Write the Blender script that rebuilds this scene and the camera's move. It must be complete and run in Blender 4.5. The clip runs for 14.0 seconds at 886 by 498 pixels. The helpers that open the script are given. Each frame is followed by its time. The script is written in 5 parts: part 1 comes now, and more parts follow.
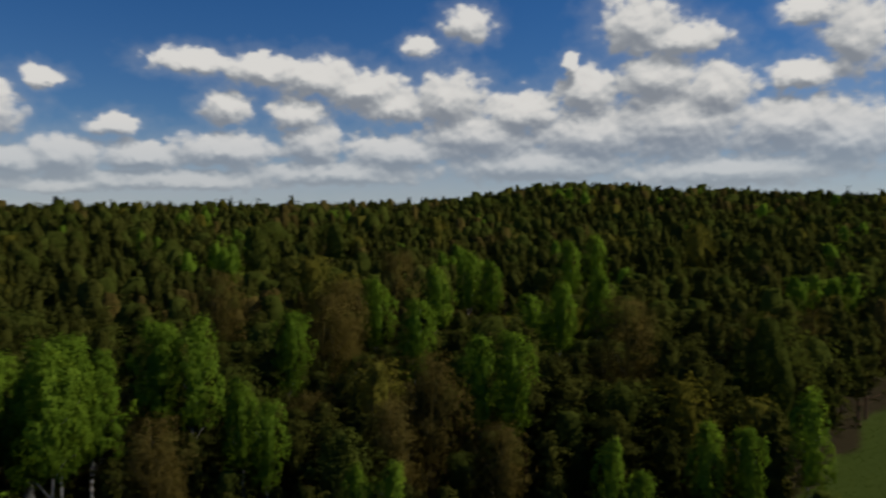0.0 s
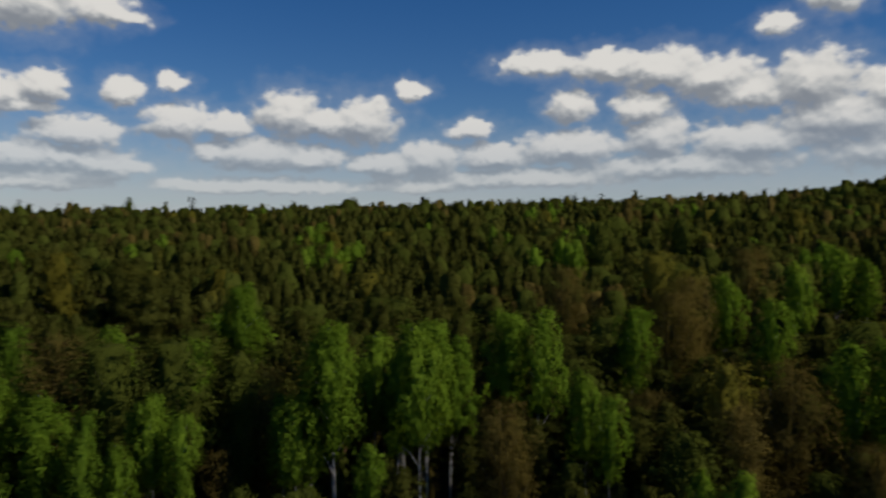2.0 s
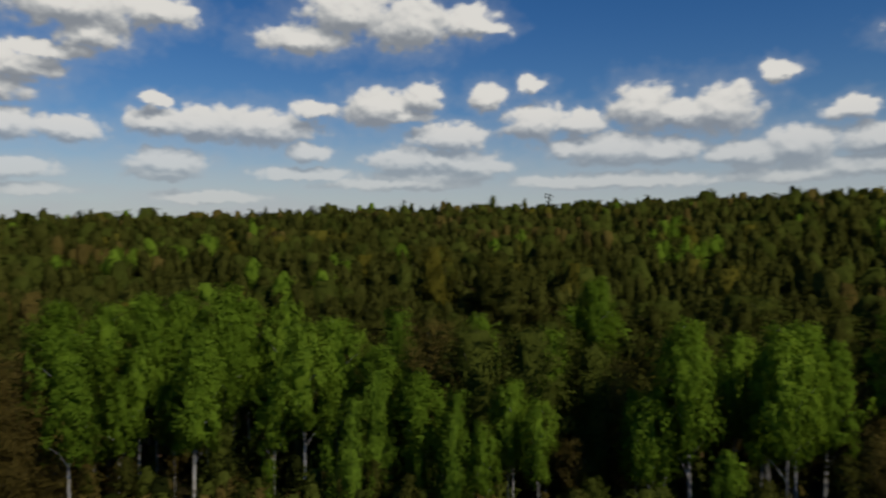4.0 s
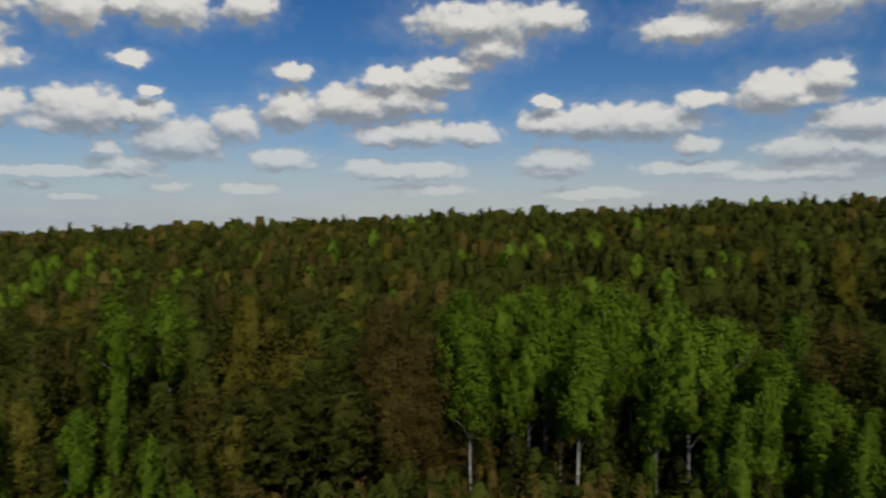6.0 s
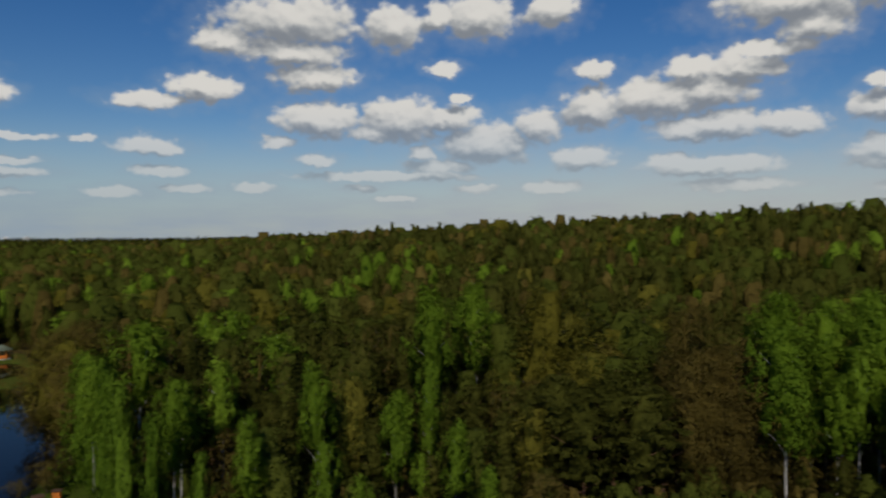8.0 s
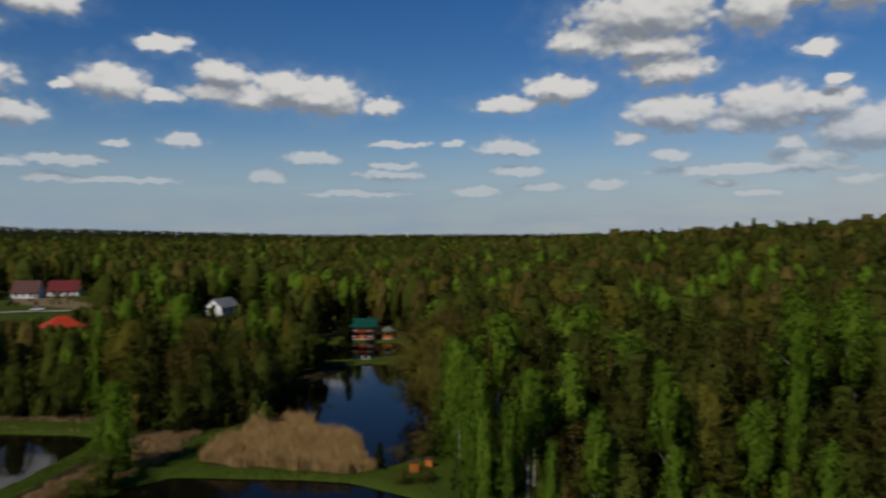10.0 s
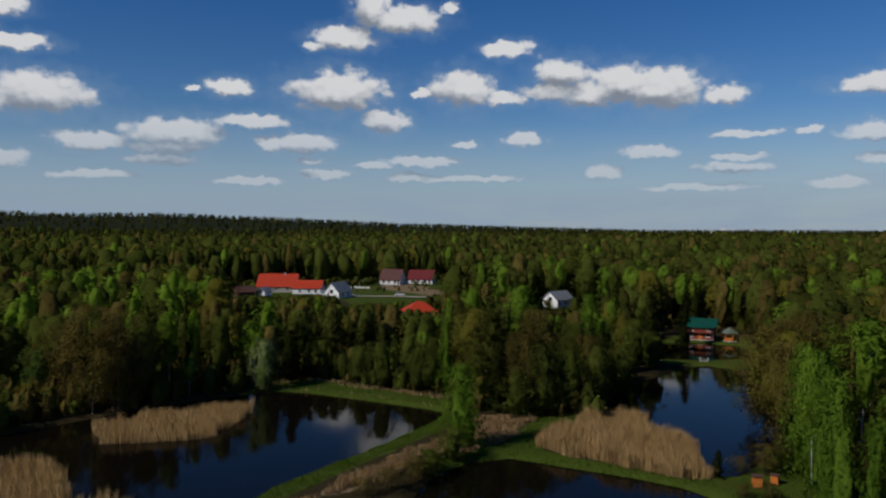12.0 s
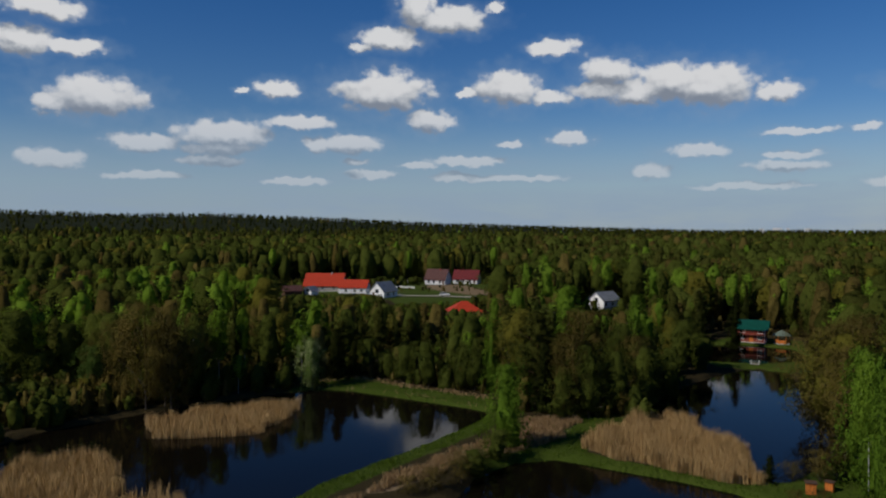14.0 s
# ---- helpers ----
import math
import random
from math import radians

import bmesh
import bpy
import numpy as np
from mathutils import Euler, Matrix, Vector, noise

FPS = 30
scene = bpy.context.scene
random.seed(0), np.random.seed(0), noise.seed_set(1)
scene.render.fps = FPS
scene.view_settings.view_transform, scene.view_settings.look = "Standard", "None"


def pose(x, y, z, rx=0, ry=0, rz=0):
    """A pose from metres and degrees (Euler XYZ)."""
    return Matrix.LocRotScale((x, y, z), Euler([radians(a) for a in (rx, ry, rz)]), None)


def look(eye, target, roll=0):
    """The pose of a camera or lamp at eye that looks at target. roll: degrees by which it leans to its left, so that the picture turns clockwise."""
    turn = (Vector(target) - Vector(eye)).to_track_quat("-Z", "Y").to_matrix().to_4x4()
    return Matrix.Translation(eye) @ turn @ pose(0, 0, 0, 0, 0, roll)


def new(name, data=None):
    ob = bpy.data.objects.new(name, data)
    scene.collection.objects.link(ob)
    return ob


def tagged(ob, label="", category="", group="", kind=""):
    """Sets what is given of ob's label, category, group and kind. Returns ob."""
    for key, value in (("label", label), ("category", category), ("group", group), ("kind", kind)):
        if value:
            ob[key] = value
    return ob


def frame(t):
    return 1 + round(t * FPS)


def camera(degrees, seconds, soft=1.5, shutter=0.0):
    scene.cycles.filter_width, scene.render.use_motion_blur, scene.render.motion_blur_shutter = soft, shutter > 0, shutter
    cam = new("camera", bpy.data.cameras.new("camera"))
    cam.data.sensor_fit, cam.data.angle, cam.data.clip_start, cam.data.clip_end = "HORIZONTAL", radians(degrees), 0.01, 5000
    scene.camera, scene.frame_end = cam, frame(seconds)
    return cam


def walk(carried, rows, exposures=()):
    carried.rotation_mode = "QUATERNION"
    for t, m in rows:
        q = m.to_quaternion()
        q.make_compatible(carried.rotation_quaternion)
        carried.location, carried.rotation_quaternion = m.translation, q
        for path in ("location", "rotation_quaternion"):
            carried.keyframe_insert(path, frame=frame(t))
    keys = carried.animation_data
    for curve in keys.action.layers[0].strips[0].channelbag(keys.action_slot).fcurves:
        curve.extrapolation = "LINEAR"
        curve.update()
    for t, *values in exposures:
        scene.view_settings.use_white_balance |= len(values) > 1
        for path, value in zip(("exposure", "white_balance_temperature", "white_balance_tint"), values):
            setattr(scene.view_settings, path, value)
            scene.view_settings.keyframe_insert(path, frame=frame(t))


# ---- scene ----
SKY_SAT, SKY_STRENGTH, CLOUD_STRENGTH, SUN_POWER = 1.36, 0.092, 1.1, 4.8
cam = camera(60.96, 14.0, soft=2.1, shutter=0.5)
EYE = 30.0
# seconds, heading (degrees to the left of +y), tilt, lean
PATH = [(0.0, 0.00, -0.08, -0.22), (0.5, 6.45, -0.16, -0.14), (1.0, 13.03, -0.23, -0.07), (1.5, 19.46, -0.30, -0.05),
        (2.0, 25.68, -0.37, -0.06), (2.2, 28.32, -0.40, -0.08), (4.3, 56.43, -0.78, -0.18), (4.5, 59.41, -0.80, -0.17),
        (5.0, 66.65, -0.87, -0.14), (5.5, 73.87, -0.95, -0.12), (6.0, 80.71, -1.01, -0.10), (6.5, 86.85, -1.06, -0.10),
        (7.0, 92.31, -1.08, -0.12), (7.2, 94.42, -1.09, -0.14), (9.3, 119.01, -1.11, -0.16), (9.5, 121.67, -1.13, -0.14),
        (10.0, 129.51, -1.28, -0.11), (10.5, 137.16, -1.41, -0.09), (11.0, 144.40, -1.50, -0.05), (11.5, 151.20, -1.60, 0.01),
        (12.0, 154.61, -1.64, 0.05), (12.5, 156.14, -1.65, 0.04), (13.0, 157.09, -1.66, 0.03), (13.5, 157.67, -1.66, 0.03),
        (14.0, 158.03, -1.65, 0.04)]
walk(cam, [(t, pose(0, 0, EYE, 90 + tilt, -lean, a)) for t, a, tilt, lean in PATH], exposures=[(0.0, -0.62, 6350, 10), (5.0, -0.58, 6450, 9), (7.0, -0.62, 6450, 9), (9.5, -0.72, 6350, 10), (12.0, -0.67, 6000, 11), (14.0, -0.67, 6000, 11)])

# ---- sky, clouds and sun ----
SUN_AZ, SUN_EL = 277.0, 38.0
HORIZON, HORIZON_PLAIN = (0.6, 0.62, 0.66), (0.41, 0.52, 0.64)
CLOUD_ROWS = []  # heading, height above the horizon, half width, half height, all in degrees
CLOUD_ROWS.extend(((-29.0, 13.9, 1.8, 2.1), (-28.3, 7.4, 3.2, 1.9), (-25.9, 15.9, 1.4, 0.7), (-25.6, 11.7, 2.1, 0.8), (-24.8, 8.4, 4.1, 1.8), (-21.2, 5.5, 7.1, 1.0), (-20.1, 11.1, 2.2, 1.6), (-17.4, 14.8, 2.7, 1.0), (-17.4, 8.9, 4.6, 2.2), (-15.8, 12.1, 2.7, 1.6), (-14.6, 15.9, 2.4, 1.6), (-11.3, 8.3, 4.1, 1.6), (-10.9, 11.6, 1.9, 1.4), (-9.7, 13.4, 0.6, 0.8), (-7.1, 6.3, 6.2, 1.1), (-5.9, 10.1, 3.0, 1.2), (-2.9, 8.5, 3.8, 1.6), (-2.0, 16.5, 1.5, 1.0), (-0.5, 11.1, 2.4, 1.6), (1.7, 15.0, 1.2, 0.6), (3.6, 10.6, 2.6, 1.0), (3.6, 7.2, 3.4, 1.1),))
CLOUD_ROWS.extend(((6.1, 11.8, 3.0, 1.1), (7.8, 5.7, 6.4, 0.8), (9.5, 12.6, 3.0, 1.1), (9.7, 7.8, 2.0, 1.4), (10.8, 10.0, 1.9, 0.9), (13.2, 13.0, 3.3, 0.9), (16.0, 10.2, 1.4, 1.0), (16.1, 7.2, 3.2, 1.1), (18.4, 13.3, 2.4, 0.7), (19.9, 5.0, 7.9, 0.6), (21.8, 6.6, 2.6, 0.9), (23.5, 8.7, 1.5, 0.6), (26.8, 6.4, 2.4, 1.1), (27.2, 4.5, 4.2, 0.5), (28.0, 11.5, 1.1, 0.5), (28.1, 11.6, 0.8, 0.5), (29.5, 5.9, 1.7, 0.9), (30.2, 6.1, 2.6, 0.6), (31.9, 9.2, 2.3, 1.4), (34.5, 9.1, 2.6, 0.9), (35.7, 6.4, 2.3, 0.8), (37.2, 9.5, 1.9, 1.4),))
CLOUD_ROWS.extend(((39.5, 6.6, 3.8, 1.0), (39.5, 4.3, 6.7, 0.5), (42.0, 8.6, 2.0, 0.8), (42.8, 6.7, 1.2, 0.6), (45.0, 8.7, 2.1, 1.0), (45.3, 11.4, 0.9, 0.5), (48.5, 10.5, 1.1, 0.7), (48.6, 10.6, 1.3, 0.8), (48.9, 15.6, 1.6, 0.4), (49.3, 5.5, 2.3, 0.5), (50.1, 16.0, 1.9, 0.9), (50.9, 5.8, 2.6, 0.9), (51.4, 7.5, 2.1, 0.7), (51.6, 7.7, 2.6, 0.8), (52.7, 5.9, 3.4, 0.6), (53.0, 4.7, 4.4, 0.5), (53.6, 10.6, 1.3, 0.8), (53.7, 10.6, 1.3, 0.9), (54.4, 16.0, 2.5, 1.5), (54.7, 15.6, 2.8, 1.3), (54.8, 6.0, 2.5, 0.8), (55.1, 9.1, 2.1, 0.4),))
CLOUD_ROWS.extend(((55.7, 4.2, 4.7, 0.4), (56.6, 10.0, 2.4, 0.8), (57.1, 9.8, 2.1, 1.2), (59.1, 16.6, 3.0, 1.3), (61.7, 9.6, 1.7, 0.5), (62.1, 6.5, 1.4, 0.6), (62.5, 14.6, 2.9, 0.9), (62.6, 4.9, 3.0, 0.4), (65.9, 8.3, 3.7, 1.1), (69.3, 3.1, 3.3, 0.4), (69.6, 8.3, 3.2, 1.0), (72.1, 5.6, 2.4, 0.8), (72.5, 4.7, 2.0, 0.4), (72.8, 15.8, 2.3, 0.9), (72.8, 9.9, 1.0, 0.4), (72.8, 8.3, 1.9, 0.8), (77.0, 13.9, 2.2, 0.9), (78.1, 15.7, 4.2, 1.2), (78.6, 7.6, 2.2, 0.7), (80.0, 12.6, 2.8, 0.5), (81.8, 11.6, 2.8, 0.8), (81.8, 3.5, 3.2, 0.4),))
CLOUD_ROWS.extend(((82.9, 7.8, 2.5, 0.8), (83.6, 4.9, 3.9, 0.6), (83.9, 10.2, 3.1, 1.0), (84.8, 11.7, 2.0, 0.7), (85.5, 7.5, 2.0, 0.7), (85.9, 5.1, 2.0, 0.6), (86.2, 9.6, 1.6, 1.0), (88.2, 9.8, 2.4, 1.1), (92.0, 12.0, 1.3, 0.5), (92.0, 9.2, 1.9, 1.2), (92.9, 5.6, 2.1, 0.7), (95.0, 16.4, 1.6, 0.9), (95.0, 3.5, 1.7, 0.4), (96.1, 8.1, 1.6, 1.0), (99.9, 6.8, 3.1, 1.2), (100.5, 16.0, 2.3, 1.2), (100.6, 3.5, 1.3, 0.3), (102.0, 10.3, 0.6, 0.3), (102.7, 8.7, 2.0, 0.8), (103.1, 12.4, 1.1, 0.4), (103.5, 16.1, 1.2, 0.8), (103.5, 5.1, 2.1, 0.4),))
CLOUD_ROWS.extend(((104.8, 6.2, 0.9, 0.5), (106.4, 8.6, 2.8, 1.3), (106.8, 15.3, 2.0, 1.2), (106.8, 2.7, 1.2, 0.2), (107.2, 4.4, 5.8, 0.3), (108.4, 7.6, 1.6, 0.5), (109.3, 3.5, 1.0, 0.2), (112.6, 8.5, 2.8, 1.0), (112.6, 5.6, 1.2, 0.4), (112.8, 11.6, 2.5, 0.8), (114.3, 13.3, 3.0, 0.8), (114.6, 15.5, 4.2, 1.4), (115.6, 6.8, 1.1, 0.4), (117.2, 3.6, 1.2, 0.3), (117.3, 3.4, 1.1, 0.2), (119.4, 13.8, 1.7, 0.8), (120.6, 10.6, 2.0, 0.7), (120.8, 10.5, 2.0, 0.6), (122.2, 3.4, 1.5, 0.2), (123.5, 9.5, 1.7, 0.3), (123.9, 4.6, 1.5, 0.3), (124.0, 6.2, 1.0, 0.5),))
CLOUD_ROWS.extend(((124.5, 9.5, 2.1, 0.5), (124.5, 6.3, 1.8, 0.5), (126.9, 3.1, 1.5, 0.3), (128.7, 6.7, 0.8, 0.2), (132.6, 6.6, 2.0, 0.2), (133.4, 5.1, 1.6, 0.2), (133.5, 4.3, 2.2, 0.3), (134.2, 9.4, 1.2, 0.5), (135.9, 2.9, 3.2, 0.2), (138.5, 10.0, 2.6, 1.1), (139.3, 5.5, 1.8, 0.4), (141.1, 10.5, 2.2, 1.0), (142.6, 4.1, 1.1, 0.4), (143.3, 9.9, 2.1, 0.8), (145.7, 11.4, 1.7, 0.8), (146.4, 10.1, 1.7, 0.5), (148.4, 6.6, 1.1, 0.4), (149.7, 13.2, 1.5, 0.4), (149.9, 9.6, 1.3, 0.4), (152.9, 6.2, 0.8, 0.2), (153.1, 10.3, 1.9, 1.0), (153.5, 3.7, 3.8, 0.2),))
CLOUD_ROWS.extend(((154.2, 16.0, 0.5, 0.3), (156.1, 5.0, 2.4, 0.3), (156.1, 9.9, 0.8, 0.3), (157.1, 3.8, 1.5, 0.3), (157.6, 15.3, 2.2, 0.7), (159.1, 8.0, 1.4, 0.6), (159.9, 16.1, 1.2, 0.9), (159.9, 4.7, 1.3, 0.2), (162.0, 13.9, 1.8, 0.6), (162.5, 10.1, 2.8, 1.1), (163.6, 4.0, 1.7, 0.3), (164.2, 13.2, 0.6, 0.3), (164.6, 4.9, 0.8, 0.2), (165.0, 6.2, 1.7, 0.6), (167.5, 6.1, 1.0, 0.5), (168.8, 7.8, 2.1, 0.4), (169.2, 3.4, 2.1, 0.2), (170.4, 10.1, 1.3, 0.5), (173.0, 9.9, 0.5, 0.2), (174.1, 6.7, 2.8, 0.8), (174.5, 5.7, 2.2, 0.4), (175.1, 4.8, 2.0, 0.3),))
CLOUD_ROWS.extend(((179.5, 3.7, 2.3, 0.2), (179.6, 6.0, 1.9, 0.5), (182.7, 8.9, 2.6, 1.0), (184.0, 12.1, 1.7, 0.4), (185.4, 8.3, 1.2, 0.5), (185.5, 4.6, 1.7, 0.5), (186.0, 14.4, 2.0, 0.5), (187.0, 12.2, 1.4, 0.8),))

def link(nt, a, b):
    nt.links.new(a, b)


def math_node(nt, op, a, b=None, c=None, clamp=False):
    n = nt.nodes.new("ShaderNodeMath")
    n.operation, n.use_clamp = op, clamp
    for i, v in enumerate((a, b, c)):
        if v is None:
            continue
        if isinstance(v, (int, float)):
            n.inputs[i].default_value = v
        else:
            nt.links.new(v, n.inputs[i])
    return n.outputs[0]


def vec_node(nt, op, a, b=None, c=None):
    n = nt.nodes.new("ShaderNodeVectorMath")
    n.operation = op
    for i, v in enumerate((a, b, c)):
        if v is None:
            continue
        if isinstance(v, tuple):
            n.inputs[i].default_value = v
        else:
            nt.links.new(v, n.inputs[i])
    return n.outputs["Value" if op in ("LENGTH", "DOT_PRODUCT") else "Vector"]


def noise_node(nt, vec, scale, detail=3.0, rough=0.55, out="Fac"):
    n = nt.nodes.new("ShaderNodeTexNoise")
    n.inputs["Scale"].default_value, n.inputs["Detail"].default_value, n.inputs["Roughness"].default_value = scale, detail, rough
    if vec is not None:
        nt.links.new(vec, n.inputs["Vector"])
    return n.outputs[out]


def mix_rgb(nt, fac, a, b, blend="MIX"):
    n = nt.nodes.new("ShaderNodeMix")
    n.data_type, n.blend_type = "RGBA", blend
    for sock, v in ((n.inputs[0], fac), (n.inputs[6], a), (n.inputs[7], b)):
        if isinstance(v, (int, float)):
            sock.default_value = v
        elif isinstance(v, tuple):
            sock.default_value = (*v, 1.0)[:4]
        else:
            nt.links.new(v, sock)
    return n.outputs[2]


def smooth_range(nt, v, lo, hi, to_lo=0.0, to_hi=1.0):
    n = nt.nodes.new("ShaderNodeMapRange")
    n.interpolation_type = "SMOOTHSTEP"
    nt.links.new(v, n.inputs[0])
    for i, x in enumerate((lo, hi, to_lo, to_hi)):
        n.inputs[i + 1].default_value = x
    return n.outputs[0]


def billow(nt, v):
    """Rounded heads of cumulus: cells pushed up, with finer noise over them."""
    n = nt.nodes.new("ShaderNodeTexVoronoi")
    n.feature = "SMOOTH_F1"
    n.inputs["Scale"].default_value, n.inputs["Smoothness"].default_value = 0.95, 0.5
    bent = vec_node(nt, "MULTIPLY_ADD", noise_node(nt, v, 1.1, 2.0, 0.5, "Color"), (0.7, 0.7, 0.0), v)
    nt.links.new(bent, n.inputs["Vector"])
    heads = math_node(nt, "MULTIPLY", math_node(nt, "SUBTRACT", 0.42, n.outputs["Distance"]), 0.55)
    fine = math_node(nt, "MULTIPLY", math_node(nt, "SUBTRACT", noise_node(nt, v, 1.0, 4.0, 0.5), 0.5), 1.0)
    return math_node(nt, "ADD", heads, fine)


def ramp3(nt, fac, a, b, c):
    n = nt.nodes.new("ShaderNodeValToRGB")
    n.color_ramp.elements.new(0.5)
    for e, q, col in zip(n.color_ramp.elements, (0.0, 0.5, 1.0), (a, b, c)):
        e.position, e.color = q, (*col, 1)
    nt.links.new(fac, n.inputs[0])
    return n.outputs[0]


MID = 80.0  # the heading in the middle of the panorama


def blob_field(nt, p, blobs):
    """How deep the point p (heading, height) lies in the nearest of the clouds: 1 at a heart, 0 at its rim."""
    total = None
    for a, e, w, h in blobs:
        w, h = w * 1.03, h * 1.1
        q = vec_node(nt, "MULTIPLY_ADD", p, (1 / w, 1 / h, 0.0), (-(a - MID) / w, -e / h, 0.0))
        r = vec_node(nt, "LENGTH", q)
        if total is None:
            total = r
        else:
            total = math_node(nt, "SMOOTH_MIN", total, r, 0.25)
    return math_node(nt, "SUBTRACT", 1.0, total)


def build_world():
    world = bpy.data.worlds.new("sky")
    scene.world = world
    world.use_nodes = True
    nt = world.node_tree
    nt.nodes.clear()
    world.cycles.sampling_method, world.cycles.sample_map_resolution = "MANUAL", 512
    way = nt.nodes.new("ShaderNodeTexCoord").outputs["Generated"]
    sky = nt.nodes.new("ShaderNodeTexSky")
    sky.sky_type, sky.sun_disc = "NISHITA", False
    sky.sun_elevation, sky.sun_rotation = radians(SUN_EL), radians(360 - SUN_AZ)
    sky.altitude, sky.air_density, sky.dust_density, sky.ozone_density = 150, 1.0, 0.0, 3.0
    hs = nt.nodes.new("ShaderNodeHueSaturation")
    hs.inputs["Saturation"].default_value, hs.inputs["Hue"].default_value = SKY_SAT, 0.511
    nt.links.new(sky.outputs[0], hs.inputs["Color"])
    blue = vec_node(nt, "SCALE", hs.outputs[0])
    blue.node.inputs["Scale"].default_value = SKY_STRENGTH

    rot = nt.nodes.new("ShaderNodeVectorRotate")
    rot.rotation_type = "Z_AXIS"
    rot.inputs["Angle"].default_value = radians(-MID)
    nt.links.new(way, rot.inputs["Vector"])
    sep = nt.nodes.new("ShaderNodeSeparateXYZ")
    nt.links.new(rot.outputs[0], sep.inputs[0])
    az = math_node(nt, "MULTIPLY", math_node(nt, "ARCTAN2", math_node(nt, "MULTIPLY", sep.outputs[0], -1.0), sep.outputs[1]), 180 / math.pi)
    el = math_node(nt, "MULTIPLY", math_node(nt, "ARCSINE", sep.outputs[2]), 180 / math.pi)
    com = nt.nodes.new("ShaderNodeCombineXYZ")
    nt.links.new(az, com.inputs[0])
    nt.links.new(el, com.inputs[1])
    p0 = com.outputs[0]
    flat = vec_node(nt, "MULTIPLY", p0, (1.0, 1.2, 0.0))
    # billows: the coordinates are pushed about at two sizes
    half = (0.5, 0.5, 0.5)
    w1 = vec_node(nt, "MULTIPLY", vec_node(nt, "SUBTRACT", noise_node(nt, flat, 0.55, 2.0, 0.5, "Color"), half), (1.6, 0.9, 0.0))
    w2 = vec_node(nt, "MULTIPLY", vec_node(nt, "SUBTRACT", noise_node(nt, flat, 1.8, 3.0, 0.5, "Color"), half), (0.75, 0.6, 0.0))
    # low and far clouds are flatter and less ruffled
    calm = smooth_range(nt, el, 2.5, 10.0, 0.7, 1.0)
    sway = vec_node(nt, "SCALE", vec_node(nt, "ADD", w1, w2))
    nt.links.new(calm, sway.node.inputs["Scale"])
    p = vec_node(nt, "ADD", p0, sway)
    up = vec_node(nt, "ADD", p, (-0.3, 1.0, 0.0))
    puff, puff_up = billow(nt, flat), billow(nt, vec_node(nt, "ADD", flat, (-0.12, 0.4, 0.0)))
    # haze and thin low cloud put into the sky colour towards the horizon, thicker over the hill than over the plain
    low = smooth_range(nt, el, 0.3, 9.0, 1.0, 0.0)
    side = smooth_range(nt, az, 5.0, 60.0, 1.0, 0.95)
    streak = smooth_range(nt, noise_node(nt, vec_node(nt, "MULTIPLY", p0, (0.16, 0.75, 0.0)), 1.0, 4.0, 0.55), 0.3, 0.7)
    veil = math_node(nt, "MULTIPLY", math_node(nt, "MULTIPLY", low, side), math_node(nt, "MULTIPLY_ADD", streak, 0.15, 0.85))
    pale = mix_rgb(nt, smooth_range(nt, az, 0.0, 60.0), HORIZON, HORIZON_PLAIN)
    hazy = mix_rgb(nt, veil, blue, pale)
    thin = smooth_range(nt, el, 2.0, 11.0, 0.36, 1.0)
    top, mid, base = (0.96, 0.925, 0.865), (0.62, 0.625, 0.62), (0.31, 0.335, 0.375)
    shader, first = None, -34.0
    width = 25.0
    for k in range(9):
        lo, hi = first + k * width, first + (k + 1) * width
        blobs = [b for b in CLOUD_ROWS if lo - b[2] - 4 < b[0] < hi + b[2] + 4]
        body, above = blob_field(nt, p, blobs), blob_field(nt, up, blobs)
        f = math_node(nt, "MULTIPLY_ADD", puff, calm, body)
        dens = math_node(nt, "MULTIPLY", smooth_range(nt, f, -0.46, 0.1), thin)
        slope = math_node(nt, "MULTIPLY_ADD", math_node(nt, "SUBTRACT", puff, puff_up), 0.8, math_node(nt, "SUBTRACT", body, above))
        lit = smooth_range(nt, slope, -0.6, 0.8)
        cloud = vec_node(nt, "SCALE", ramp3(nt, lit, base, mid, top))
        cloud.node.inputs["Scale"].default_value = CLOUD_STRENGTH
        # thin haze drifting between the clouds
        halo = math_node(nt, "MULTIPLY", smooth_range(nt, math_node(nt, "ADD", body, puff), -1.5, 0.1), 0.26)
        bg = nt.nodes.new("ShaderNodeBackground")
        nt.links.new(mix_rgb(nt, dens, mix_rgb(nt, halo, hazy, pale), cloud), bg.inputs["Color"])
        if shader is None:
            shader = bg.outputs[0]
        else:
            m = nt.nodes.new("ShaderNodeMixShader")
            nt.links.new(math_node(nt, "GREATER_THAN", az, lo - MID), m.inputs[0])
            nt.links.new(shader, m.inputs[1])
            nt.links.new(bg.outputs[0], m.inputs[2])
            shader = m.outputs[0]
    out = nt.nodes.new("ShaderNodeOutputWorld")
    nt.links.new(shader, out.inputs["Surface"])


build_world()
sun = new("sun", bpy.data.lights.new("sun", "SUN"))
sun.data.energy, sun.data.angle, sun.data.color = SUN_POWER, radians(0.53), (1.0, 0.91, 0.77)
s_az, s_el = radians(SUN_AZ), radians(SUN_EL)
sun.matrix_world = look((-math.sin(s_az) * math.cos(s_el) * 100, math.cos(s_az) * math.cos(s_el) * 100, math.sin(s_el) * 100), (0, 0, 0))

# ---- materials ----
def material(name):
    m = bpy.data.materials.new(name)
    m.use_nodes = True
    nt = m.node_tree
    return m, nt, nt.nodes["Principled BSDF"]


